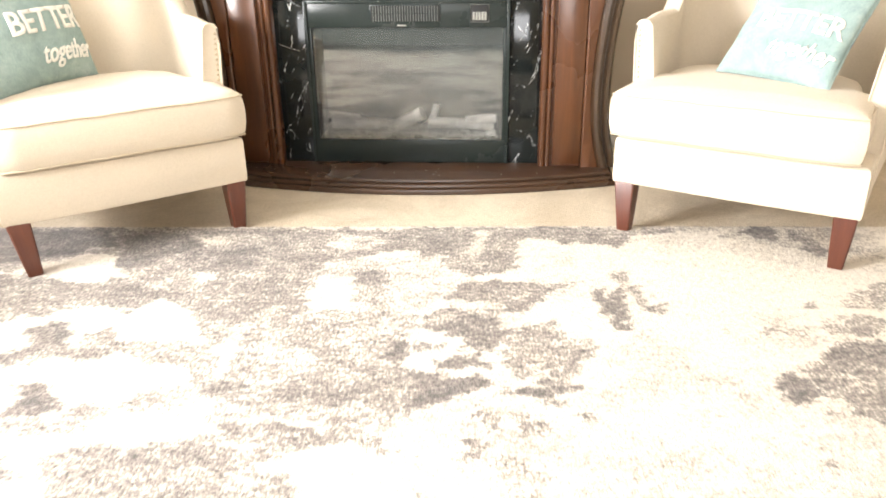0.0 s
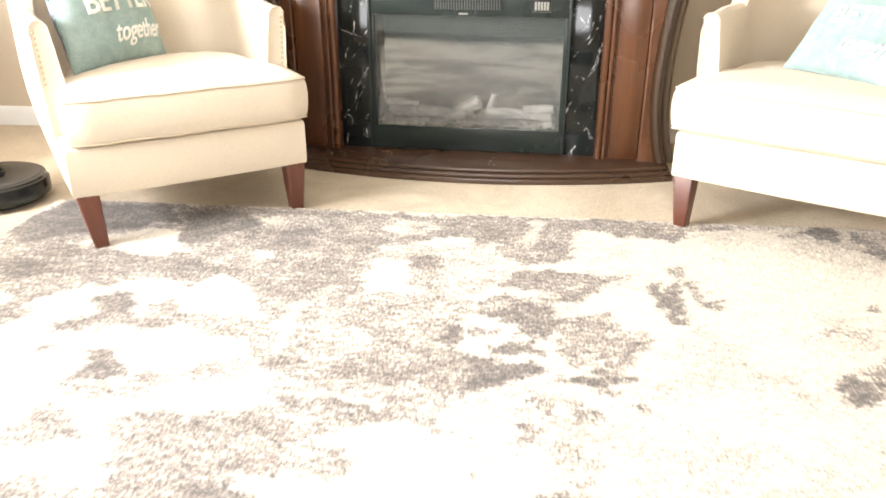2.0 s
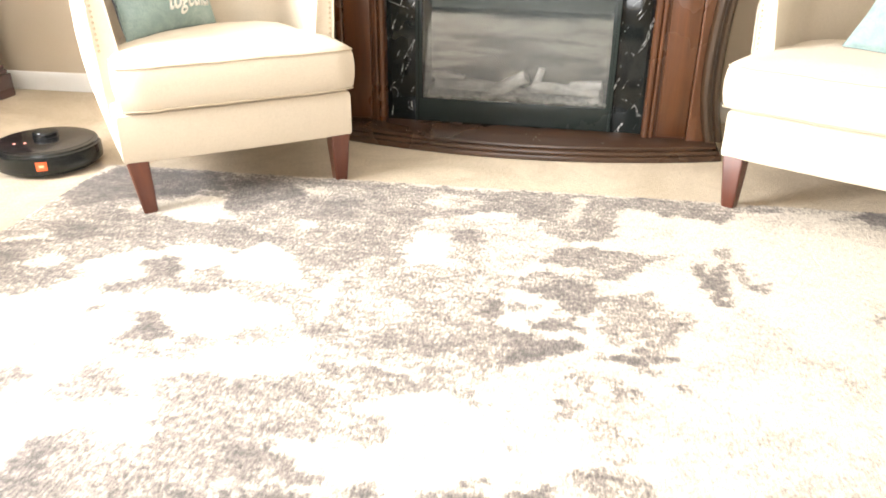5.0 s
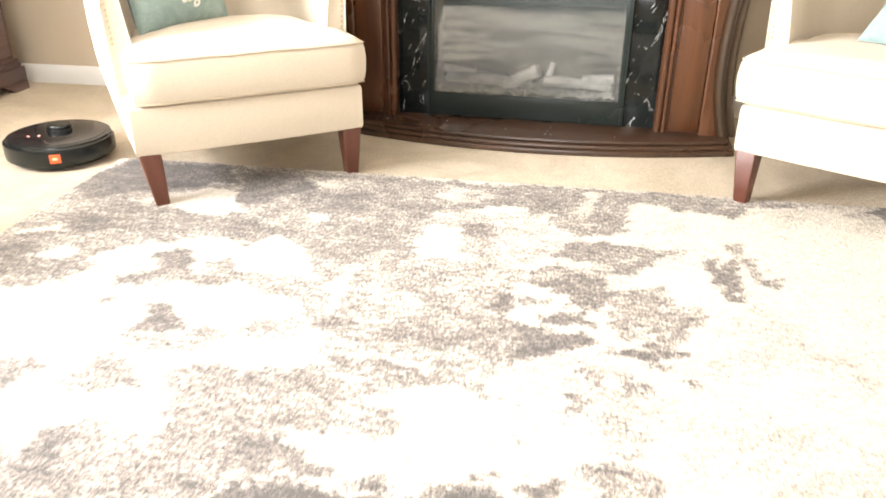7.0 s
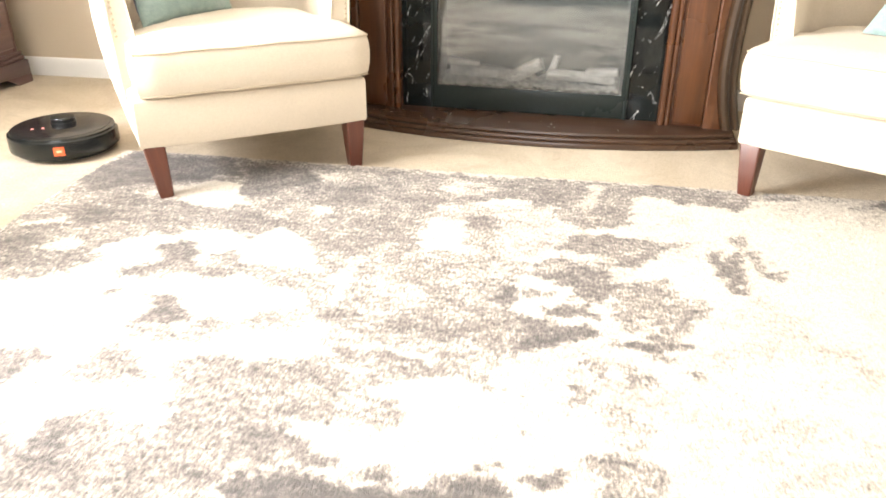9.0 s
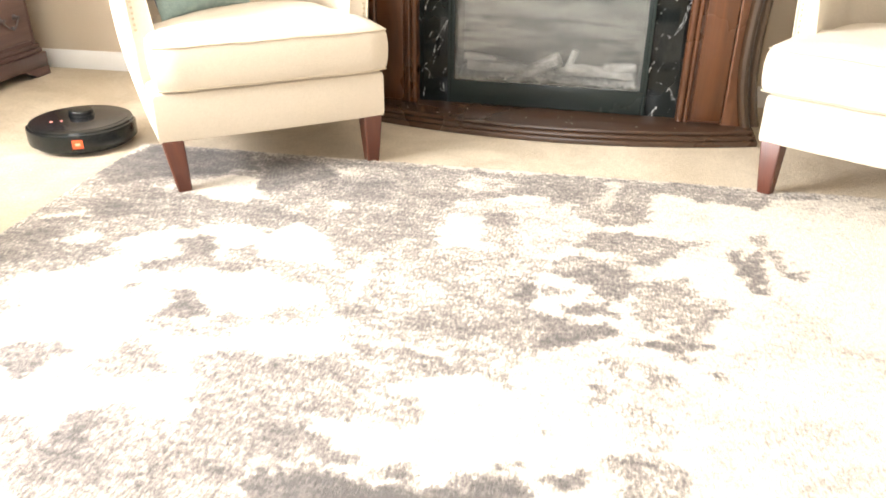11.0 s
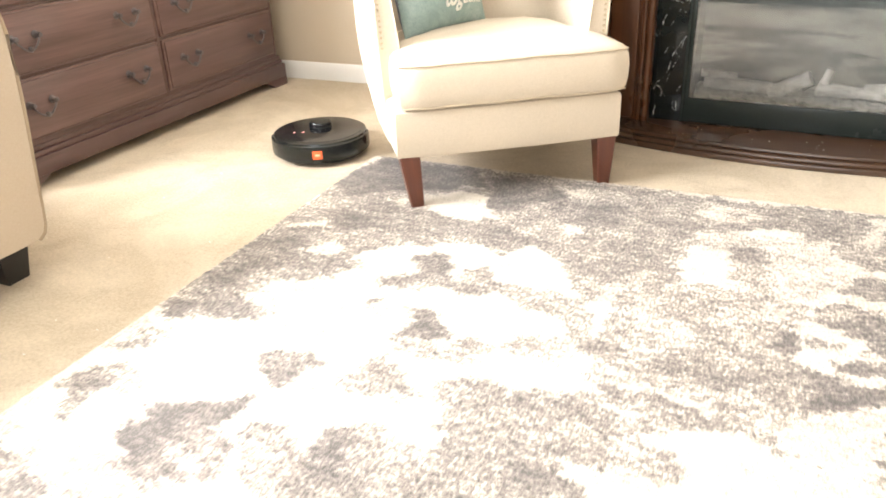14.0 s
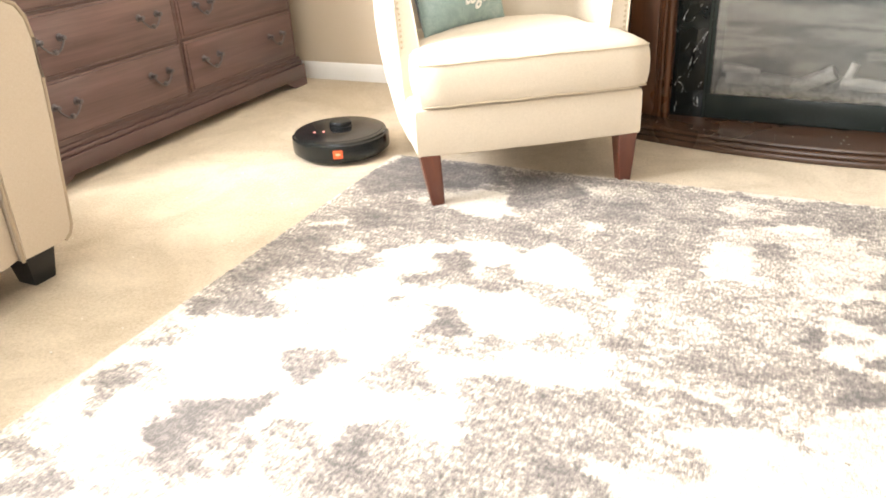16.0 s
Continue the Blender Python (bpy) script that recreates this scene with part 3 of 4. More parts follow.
dye(0.1, (-0.541, 1.718), (-0.495, 1.796), (-0.490, 1.707), (-0.504, 1.619), (-0.481, 1.549), (-0.517, 1.536), (-0.553, 1.656))
dye(0.1, (-0.235, 1.888), (-0.202, 1.885), (-0.200, 1.856), (-0.233, 1.859))
dye(0.08, (-0.170, 1.781), (-0.140, 1.792), (-0.139, 1.771), (-0.169, 1.760))
dye(0.53, (-0.750, 1.243), (-0.703, 1.282), (-0.635, 1.267), (-0.524, 1.290), (-0.455, 1.336), (-0.402, 1.159), (-0.477, 1.129), (-0.474, 1.084), (-0.448, 1.064), (-0.399, 1.027), (-0.832, 0.855), (-0.901, 0.964), (-0.896, 1.034), (-0.859, 1.057), (-0.804, 1.070), (-0.733, 1.046), (-0.680, 1.083), (-0.676, 1.155), (-0.721, 1.175))
dye(0.8, (-0.886, 1.029), (-0.857, 1.032), (-0.832, 0.999), (-0.808, 1.000), (-0.846, 0.972), (-0.872, 0.975))
dye(0.75, (-0.794, 1.006), (-0.755, 1.021), (-0.724, 0.993), (-0.760, 0.987))
dye(0.6, (-0.664, 1.142), (-0.580, 1.178), (-0.574, 1.159), (-0.650, 1.121))
dye(0.75, (-0.694, 0.967), (-0.633, 0.999), (-0.591, 0.950), (-0.688, 0.912))
dye(0.75, (-0.557, 1.066), (-0.515, 1.099), (-0.513, 1.076), (-0.475, 1.053), (-0.450, 1.071), (-0.399, 1.027), (-0.503, 0.985), (-0.502, 1.043), (-0.552, 1.038))
dye(0.8, (-1.284, 0.866), (-1.271, 0.898), (-1.236, 0.930), (-1.279, 0.961), (-1.226, 1.001), (-1.169, 1.003), (-1.132, 1.027), (-1.083, 1.076), (-1.082, 1.036), (-1.092, 0.994), (-1.108, 0.961), (-1.050, 0.922), (-1.026, 0.867), (-1.003, 0.845), (-1.027, 0.828), (-1.065, 0.851), (-1.099, 0.854), (-1.050, 0.811), (-1.103, 0.798), (-1.136, 0.785), (-1.147, 0.803), (-1.187, 0.803), (-1.200, 0.838), (-1.237, 0.841))
dye(0, (-1.109, 0.850), (-1.072, 0.868), (-1.050, 0.841), (-1.065, 0.828))
dye(0, (-1.151, 0.866), (-1.136, 0.880), (-1.113, 0.861), (-1.137, 0.851))
dye(0.1, (-1.097, 0.882), (-1.063, 0.897), (-1.058, 0.883), (-1.086, 0.872))
dye(0.43, (-1.081, 0.945), (-1.045, 0.985), (-0.978, 1.042), (-0.978, 1.002), (-0.928, 1.004), (-0.832, 0.855), (-0.959, 0.804), (-0.974, 0.856), (-1.021, 0.884), (-1.010, 0.921))
dye(0.6, (-1.050, 0.974), (-1.013, 1.016), (-0.983, 1.040), (-1.000, 0.997))
dye(0.47, (-1.527, 0.948), (-1.532, 0.990), (-1.492, 1.017), (-1.432, 1.074), (-1.373, 1.028), (-1.378, 0.984), (-1.412, 0.971), (-1.401, 0.914), (-1.387, 0.871), (-1.416, 0.870), (-1.461, 0.911))
dye(0.72, (-1.535, 0.993), (-1.492, 1.017), (-1.487, 0.996), (-1.512, 0.980))
dye(0.5, (-1.537, 1.120), (-1.492, 1.154), (-1.429, 1.160), (-1.424, 1.137), (-1.509, 1.100))
dye(0.34, (-1.440, 1.048), (-1.420, 1.078), (-1.309, 1.010), (-1.352, 0.973), (-1.395, 0.977))
dye(0.45, (-1.532, 1.187), (-1.425, 1.213), (-1.406, 1.202), (-1.503, 1.166))
dye(0.65, (-1.423, 0.876), (-1.400, 0.891), (-1.382, 0.873), (-1.405, 0.862))
dye(0.34, (-1.482, 0.753), (-1.362, 0.767), (-1.366, 0.733), (-1.400, 0.688), (-1.487, 0.685), (-1.561, 0.740))
dye(0.78, (-1.497, 0.765), (-1.469, 0.767), (-1.418, 0.745), (-1.406, 0.717), (-1.426, 0.709), (-1.488, 0.709), (-1.529, 0.753))
dye(0.8, (-1.367, 0.686), (-1.331, 0.715), (-1.284, 0.711), (-1.246, 0.690), (-1.349, 0.649), (-1.419, 0.635), (-1.413, 0.664))
dye(0.53, (-0.902, 0.966), (-0.881, 1.017), (-0.890, 1.049), (-0.855, 1.030), (-0.827, 1.003), (-0.777, 1.012), (-0.719, 1.008), (-0.658, 0.996), (-0.554, 1.000), (-0.515, 1.008), (-0.514, 0.911), (-0.493, 0.864), (-0.843, 0.799), (-0.931, 0.915))
dye(0.65, (-0.702, 0.958), (-0.648, 0.976), (-0.615, 0.932), (-0.620, 0.904), (-0.644, 0.874), (-0.664, 0.857), (-0.696, 0.903))
dye(0.75, (-0.609, 0.961), (-0.565, 0.966), (-0.556, 0.936), (-0.590, 0.923))
dye(0.8, (-0.886, 1.024), (-0.870, 1.044), (-0.832, 0.994), (-0.848, 0.976))
dye(0.7, (-0.553, 1.046), (-0.496, 1.065), (-0.453, 1.065), (-0.421, 1.033), (-0.356, 1.023), (-0.351, 1.006), (-0.383, 0.982), (-0.414, 0.983), (-0.442, 1.007), (-0.503, 1.003))
dye(0.95, (-0.506, 0.939), (-0.480, 0.971), (-0.418, 0.969), (-0.373, 0.950), (-0.338, 0.963), (-0.261, 0.964), (-0.166, 0.988), (-0.059, 1.008), (-0.044, 0.948), (-0.484, 0.866))
dye(0.7, (-0.325, 0.986), (-0.274, 1.016), (-0.226, 1.004), (-0.246, 0.984), (-0.301, 0.970))
dye(0.7, (-0.155, 1.011), (-0.079, 1.018), (-0.055, 1.009), (-0.053, 0.994), (-0.105, 1.000), (-0.152, 0.994))
dye(0.45, (-0.103, 1.055), (-0.086, 1.080), (-0.069, 1.055), (-0.090, 1.032))
dye(0.65, (-0.019, 1.043), (0.013, 1.063), (0.036, 1.074), (0.042, 1.034), (-0.004, 1.021))
dye(0.53, (0.060, 1.086), (0.128, 1.113), (0.205, 1.113), (0.228, 1.062), (0.198, 1.030), (0.143, 1.013), (0.089, 1.016), (0.136, 1.051), (0.070, 1.053))
dye(0.75, (0.107, 1.020), (0.171, 1.031), (0.195, 0.992), (0.089, 0.972))
dye(0.22, (0.132, 1.240), (0.172, 1.214), (0.201, 1.187), (0.148, 1.131), (0.089, 1.120), (0.130, 1.174))


def cloud(x, y, scale, seed, octaves=5, rough=0.6):
    """Smooth random field about 0, by octaves of interpolated lattice values."""
    rng = np.random.default_rng(seed)
    total, amp = np.zeros_like(x), 1.0
    for _ in range(octaves):
        grid = rng.uniform(-1, 1, (97, 89))
        u, v = x * scale + 40, y * scale + 40
        i, j = np.floor(u).astype(int), np.floor(v).astype(int)
        fu, fv = u - i, v - j
        fu, fv = fu * fu * (3 - 2 * fu), fv * fv * (3 - 2 * fv)
        a, b = grid[i % 97, j % 89], grid[(i + 1) % 97, j % 89]
        c, d = grid[i % 97, (j + 1) % 89], grid[(i + 1) % 97, (j + 1) % 89]
        total += amp * ((a * (1 - fu) + b * fu) * (1 - fv) + (c * (1 - fu) + d * fu) * fv)
        amp *= rough
        scale *= 2.03
    return total


def inside(x, y, outline):
    """Which points lie within a closed outline."""
    hit = np.zeros(x.shape, bool)
    for (ax, ay), (bx, by) in zip(outline, outline[1:] + outline[:1]):
        if ay != by:
            hit ^= ((ay > y) != (by > y)) & (x < (bx - ax) * (y - ay) / (by - ay) + ax)
    return hit


def rug_tone(x, y):
    """Depth of dye in the distressed pattern: cream ground, grey worn fields and ragged charcoal marks."""
    wander = cloud(x, y, 3.0, 11, 6, 0.7)
    tone = np.clip(0.035 + 0.09 * wander, 0, 0.25)
    hidden = np.clip((0.86 - y) * 6, 0, 1)
    tone = tone * (1 - hidden) + hidden * np.clip(0.3 + 0.45 * wander, 0, 1)
    wx = x + 0.015 * cloud(x, y, 14.0, 21, 6, 0.85)
    wy = y + 0.013 * cloud(x, y, 17.0, 41, 6, 0.85)
    shade = 0.11 * cloud(x, y, 9.0, 71, 5, 0.8)
    for depth, outline in RUG_DYES:
        us, vs = [p[0] for p in outline], [p[1] for p in outline]
        near = (x > min(us) - 0.06) & (x < max(us) + 0.06) & (y > min(vs) - 0.06) & (y < max(vs) + 0.06)
        rows, cols = np.where(near)
        if len(rows):
            win = np.s_[rows.min():rows.max() + 1, cols.min():cols.max() + 1]
            tone[win] = np.where(inside(wx[win], wy[win], outline), depth + shade[win] * min(1, depth * 3), tone[win])
    for _ in range(2):
        pad = np.pad(tone, 1, mode="edge")
        tone = 0.4 * tone + 0.15 * (pad[:-2, 1:-1] + pad[2:, 1:-1] + pad[1:-1, :-2] + pad[1:-1, 2:])
    return tone


def make_rug():
    """A tufted sheet with an uneven pile and a ragged edge."""
    x0, x1, y0, y1, step = -1.565, 1.55, -0.62, 2.452, 0.006
    nx, ny = int((x1 - x0) / step), int((y1 - y0) / step)
    rng = np.random.default_rng(5)
    gx, gy = np.meshgrid(np.linspace(x0, x1, nx), np.linspace(y0, y1, ny))
    z = 0.011 + rng.normal(0, 0.0006, gx.shape)
    px, py = gx + rng.normal(0, 0.0016, gx.shape), gy + rng.normal(0, 0.0016, gx.shape)
    rim = np.zeros(gx.shape, bool)
    rim[0, :] = rim[-1, :] = rim[:, 0] = rim[:, -1] = True
    z[rim] = 0.0005
    px[:, 0] -= np.abs(rng.normal(0, 0.004, ny))
    py[-1, :] += np.abs(rng.normal(0, 0.004, nx))
    px += 0.022 * (1.0 - (gy - y0) / (y1 - y0)) * np.clip(-gx / 1.5, 0, 1)
    py -= 0.012 * np.clip((gx - 0.2) / 1.3, 0, 1) * np.clip(gy / 2.4, 0, 1)
    tone = rug_tone(px, py)
    co = np.stack([px, py, z], -1).reshape(-1, 3)
    i = np.arange(nx * ny).reshape(ny, nx)
    quads = np.stack([i[:-1, :-1], i[:-1, 1:], i[1:, 1:], i[1:, :-1]], -1).reshape(-1, 4)
    me = bpy.data.meshes.new("area_rug")
    me.from_pydata(co.tolist(), [], quads.tolist())
    me.materials.append(RUG)
    me.attributes.new("tone", "FLOAT", "POINT").data.foreach_set("value", np.clip(tone, 0, 1).astype(np.float32).ravel())
    for p in me.polygons:
        p.use_smooth = True
    return tagged(new("area_rug", me), "cream and charcoal abstract distressed area rug lying on carpet", "rug")


make_rug()


def make_lint():
    """Stray flecks on the carpet beside the rug."""
    rng = random.Random(4)
    bm = bmesh.new()
    for _ in range(16):
        x, y, r = rng.uniform(-2.3, -1.62), rng.uniform(0.9, 2.2), rng.uniform(0.002, 0.005)
        m = Matrix.Translation((x, y, 0.002)) @ Euler((rng.random(), rng.random(), rng.random() * 6)).to_matrix().to_4x4() @ Matrix.Diagonal((1, 0.6, 0.35, 1))
        bmesh.ops.create_icosphere(bm, subdivisions=1, radius=r, matrix=m)
    tagged(new("lint", finish("lint", bm, LETTER)), "pale specks of lint scattered on the carpet", "lint", kind="stuff")


make_lint()

# ---------------------------------------------------------------- fireplace


def make_fireplace():
    """Mahogany mantel with a bowed base, black marble surround and an electric insert; local y runs into the wall."""
    fp = thing("fireplace", "dark mahogany electric fireplace with black marble surround and bowed base", "fireplace", pose(-0.17, 3.04, 0, 0, 0, -2.6))

    def bow(x, out):
        return -0.25 + 0.215 * x * x + out

    # bowed base, in three stepped mouldings
    def slab(half, out, z0, z1, rnd):
        rings = []
        n = 40
        for z, inset in ((z0, rnd * 0.4), (z0 + rnd * 0.5, 0), (z1 - rnd, 0), (z1 - rnd * 0.3, rnd * 0.35), (z1, rnd)):
            h = half - inset
            front = [(-h + 2 * h * k / n, bow(-h + 2 * h * k / n, out + inset), z) for k in range(n + 1)]
            rings.append(front + [(h, 0.345, z), (-h, 0.345, z)])
        return loft(rings)

    part("base_moulding", slab(0.800, 0.0, 0.0, 0.022, 0.006), MAHOGANY_X, fp)
    part("base_moulding", slab(0.792, 0.010, 0.022, 0.038, 0.007), MAHOGANY_X, fp)
    part("base_moulding", slab(0.780, 0.026, 0.038, 0.054, 0.009), MAHOGANY_X, fp)

    # back body behind the surround
    part("back_body", box(-0.70, 0.70, 0.20, 0.345, 0.054, 0.98), MAHOGANY_DARK, fp)
    # marble slabs round the insert
    part("marble_slab", box(-0.512, -0.378, 0.0, 0.02, 0.054, 0.672, 0.0015), MARBLE, fp)
    part("marble_slab", box(0.378, 0.507, 0.0, 0.02, 0.054, 0.672, 0.0015), MARBLE, fp)
    part("marble_slab", box(-0.512, 0.507, 0.0, 0.02, 0.674, 0.80, 0.0015), MARBLE, fp)

    # pilasters: beads, flat panel and the serpentine outer moulding
    def outer(z):
        if z < 0.33:
            return 0.768 + 0.036 * ((0.33 - z) / 0.26) ** 2
        return 0.768 + 0.028 * ((z - 0.33) / 0.34) ** 2

    zs = [0.054 + (0.90 - 0.054) * k / 34 for k in range(35)]
    for s in (-1, 1):
        pil = part("pilaster", box(min(s * 0.505, s * 0.70), max(s * 0.505, s * 0.70), -0.030, 0.20, 0.054, 0.90), MAHOGANY_Z, fp)
        for c, r in ((0.519, 0.013), (0.541, 0.010)):
            bm = loft([[(s * c + r * math.cos(a * math.pi / 8), -0.030 - r * 1.1 * math.sin(a * math.pi / 8), z) for a in range(9)] + [(s * c - r, -0.026, z), (s * c + r, -0.026, z)] for z in (0.054, 0.90)])
            part("bead", bm, MAHOGANY_Z, pil)
        part("pilaster_panel", box(min(s * 0.558, s * 0.668), max(s * 0.558, s * 0.668), -0.046, -0.028, 0.062, 0.86, 0.008), MAHOGANY_Z, pil)
        rings = [[(s * 0.668, -0.028, z), (s * 0.670, -0.047, z), (s * 0.676, -0.050, z), (s * (outer(z) - 0.073), -0.044, z), (s * (outer(z) - 0.073), -0.026, z)] for z in zs]
        part("wedge_panel", loft(rings), MAHOGANY_Z, pil)
        rings = []
        for z in zs:
            o = outer(z)
            sec = [(o - 0.072, -0.028), (o - 0.070, -0.046), (o - 0.062, -0.058), (o - 0.050, -0.062), (o - 0.038, -0.056), (o - 0.034, -0.044), (o - 0.028, -0.043),
                   (o - 0.022, -0.050), (o - 0.012, -0.048), (o - 0.006, -0.040), (o - 0.004, -0.030), (o, -0.024), (o, 0.004), (o - 0.006, 0.04), (o - 0.02, 0.20), (0.69, 0.20), (0.69, -0.02)]
            rings.append([(s * x, y, z) for x, y in sec])
        part("serpentine_moulding", loft(rings), MAHOGANY_DARK, pil, "dark serpentine edge moulding")
    # header and shelf
    part("header", box(-0.505, 0.505, -0.03, 0.20, 0.80, 0.90, 0.004), MAHOGANY_X, fp)
    part("cornice", box(-0.82, 0.82, -0.08, 0.345, 0.90, 0.96, 0.012), MAHOGANY_X, fp)
    part("mantel_shelf", box(-0.88, 0.88, -0.14, 0.345, 0.96, 1.0, 0.012), MAHOGANY_X, fp)

    # electric insert
    ins = part("insert", box(-0.374, 0.374, 0.150, 0.19, 0.06, 0.668), FIREBOX, fp, "black electric fire insert with a dark glass front")
    fx, z0, z1, gz0, gz1 = 0.376, 0.056, 0.670, 0.146, 0.578
    for x0, x1, a, b in ((-fx, -fx + 0.014, gz0, gz1), (fx - 0.014, fx, gz0, gz1), (-fx, fx, z0, gz0), (-fx, fx, gz1, z1)):
        part("insert_frame", box(x0, x1, -0.008, 0.012, a, b, 0.002), BLACK_METAL, ins)
    for x in (-fx - 0.005, fx + 0.005):
        part("frame_edge", box(x - 0.006, x + 0.006, -0.016, 0.002, z0, z1 + 0.006, 0.003), BLACK_METAL, ins)
    part("frame_edge", box(-fx, fx, -0.016, -0.004, z1 - 0.004, z1 + 0.008, 0.003), BLACK_METAL, ins)
    for x0, x1, a, b in ((-0.37, -0.355, 0.12, 0.60), (0.355, 0.37, 0.12, 0.60), (-0.37, 0.37, 0.12, 0.135), (-0.37, 0.37, 0.59, 0.605)):
        part("firebox_wall", box(x0, x1, 0.013, 0.149, a, b), FIREBOX, ins)
    glass = part("glass", box(-fx + 0.014, fx - 0.014, 0.001, 0.006, gz0, gz1), GLASS, ins, "dusty dark glass pane")
    glass.visible_shadow = False
    # ember bed and logs
    bm = bmesh.new()
    nx, ny = 60, 9
    rows = [[bm.verts.new((-0.35 + 0.70 * i / nx, 0.016 + 0.125 * j / ny, 0.150 + 0.02 * noise.noise((i * 0.35, j * 0.5, 2.0)) + 0.012 * noise.noise((i * 1.3, j * 1.4, 5.0)) + 0.03 * j / ny)) for i in range(nx + 1)] for j in range(ny + 1)]
    for j in range(ny):
        for i in range(nx):
            bm.faces.new((rows[j][i], rows[j][i + 1], rows[j + 1][i + 1], rows[j + 1][i]))
    part("ember_bed", bm, EMBER, ins, "grey grit ember bed")
    for x, z, ln, turn, tilt, r in ((-0.20, 0.195, 0.24, 4, 3, 0.026), (-0.02, 0.205, 0.15, -8, -28, 0.030), (0.20, 0.195, 0.26, 6, 4, 0.026), (0.09, 0.225, 0.10, 3, -72, 0.018), (-0.27, 0.225, 0.13, 9, 10, 0.02), (0.28, 0.215, 0.12, -5, -6, 0.022)):
        rings = []
        for k in range(13):
            u = k / 12
            rr = r * (0.88 + 0.2 * noise.noise((x * 9 + u * 3, 1.7, z * 9)))
            rings.append([((u - 0.5) * ln, rr * (1 + 0.22 * noise.noise((u * 6, a * 1.9, x * 7))) * math.cos(a * math.pi / 5), rr * (1 + 0.22 * noise.noise((u * 6, a * 1.9, x * 7))) * math.sin(a * math.pi / 5)) for a in range(10)])
        lg = part("log", loft(rings), LOG, ins, "pale moulded resin log")
        lg.matrix_basis = pose(x, 0.065, z, 0, tilt, turn)
    # outlet grille: two rows of upright slots, solid strips with the inner shade painted black
    grille = part("grille", box(-0.136, 0.130, -0.0100, -0.0075, 0.596, 0.662, 0.001), BLACK_METAL, ins)
    slot = finish("slot", box(-0.0028, 0.0028, -0.0022, 0.0, -0.0125, 0.0125), SLOT, False)
    fin = finish("fin", box(-0.0014, 0.0014, -0.004, 0.0, -0.0135, 0.0135, 0.0005, segments=1), plain("grille_fin", (0.10, 0.11, 0.10), 0.4), False)
    for row in (0.6145, 0.6435):
        for k in range(26):
            x = -0.128 + 0.25 * k / 25
            again("slot", slot, grille, pose(x, -0.0100, row))
            if k < 25:
                again("fin", fin, grille, pose(x + 0.005, -0.0100, row))
    panel = part("control_panel", box(0.240, 0.308, -0.0105, -0.0075, 0.598, 0.660, 0.001), SLOT, ins, "small black control panel")
    part("control_bezel", tube([(0.240, -0.0105, 0.598), (0.308, -0.0105, 0.598), (0.308, -0.0105, 0.660), (0.240, -0.0105, 0.660)], 0.0022, 6, True), plain("bezel", (0.10, 0.10, 0.09), 0.4), panel)
    for k in range(5):
        part("key", box(0.2475 + 0.0110 * k, 0.2555 + 0.0110 * k, -0.0125, -0.0100, 0.604, 0.634, 0.0006), BUTTON, panel)
    part("badge", box(-0.035, 0.0, -0.0095, -0.0075, 0.583, 0.589, 0.0004), BUTTON, ins)
    return fp


make_fireplace()


def make_dust():
    """Pale specks on the bowed base of the fireplace."""
    rng = random.Random(9)
    bm = bmesh.new()
    for _ in range(22):
        x = rng.uniform(-0.66, 0.66)
        y = rng.uniform(-0.19 + 0.215 * x * x, -0.06)
        m = Matrix.Translation((x, y, 0.0548)) @ Euler((0, 0, rng.random() * 6)).to_matrix().to_4x4() @ Matrix.Diagonal((1, 0.6, 0.4, 1))
        bmesh.ops.create_icosphere(bm, subdivisions=1, radius=rng.uniform(0.0012, 0.0028), matrix=m)
    ob = tagged(new("dust", finish("dust", bm, LETTER)), "pale dust specks on the dark fireplace base", "dust", kind="stuff")
    ob.matrix_basis = pose(-0.17, 3.04, 0, 0, 0, -2.6)


make_dust()

# ---------------------------------------------------------------- armchairs
HALF = 0.361


def leg_mesh():
    """Square tapered leg, origin at its top."""
    rings = []
    for z, h in ((0.0, 0.031), (-0.005, 0.032), (-0.10, 0.0255), (-0.162, 0.0205), (-0.166, 0.0185)):
        b = 0.004
        rings.append([(h - b, -h, z), (h, -h + b, z), (h, h - b, z), (h - b, h, z), (-h + b, h, z), (-h, h - b, z), (-h, -h + b, z), (-h + b, -h, z)])
    return finish("leg", loft(rings), LEGWOOD)


def shell_path(n=72):
    """Plan line of the tub: up one arm, round the back, down the other. Gives x, y, outward x, outward y."""
    out = []
    straight, cy, a, b = 0.172, 0.42, HALF - 0.032, 0.285
    for k in range(n + 1):
        u = k / n
        if u < 0.22:
            y = straight + (cy - straight) * u / 0.22
            out.append((-a, y, -1.0, 0.0))
        elif u > 0.78:
            y = straight + (cy - straight) * (1 - u) / 0.22
            out.append((a, y, 1.0, 0.0))
        else:
            th = math.pi * (u - 0.22) / 0.56
            c, s = math.cos(th), math.sin(th)
            x = -a * math.copysign(abs(c) ** 0.75, c)
            y = cy + b * s ** 0.75
            nx, ny = -c / a, s / b
            ln = math.hypot(nx, ny)
            out.append((x, y, nx / ln, ny / ln))
    return out


def shell_height(y):
    return 0.648 + 0.006 * smooth_step(0.18, 0.36, y) + 0.26 * smooth_step(0.46, 0.61, y)


def shell_lean(y, z):
    return (0.030 + 0.10 * smooth_step(0.45, 0.70, y)) * (z - 0.17) / 0.7 + 0.030 * math.sin(math.pi * min(1, (z - 0.17) / 0.55)) * smooth_step(0.18, 0.4, y)


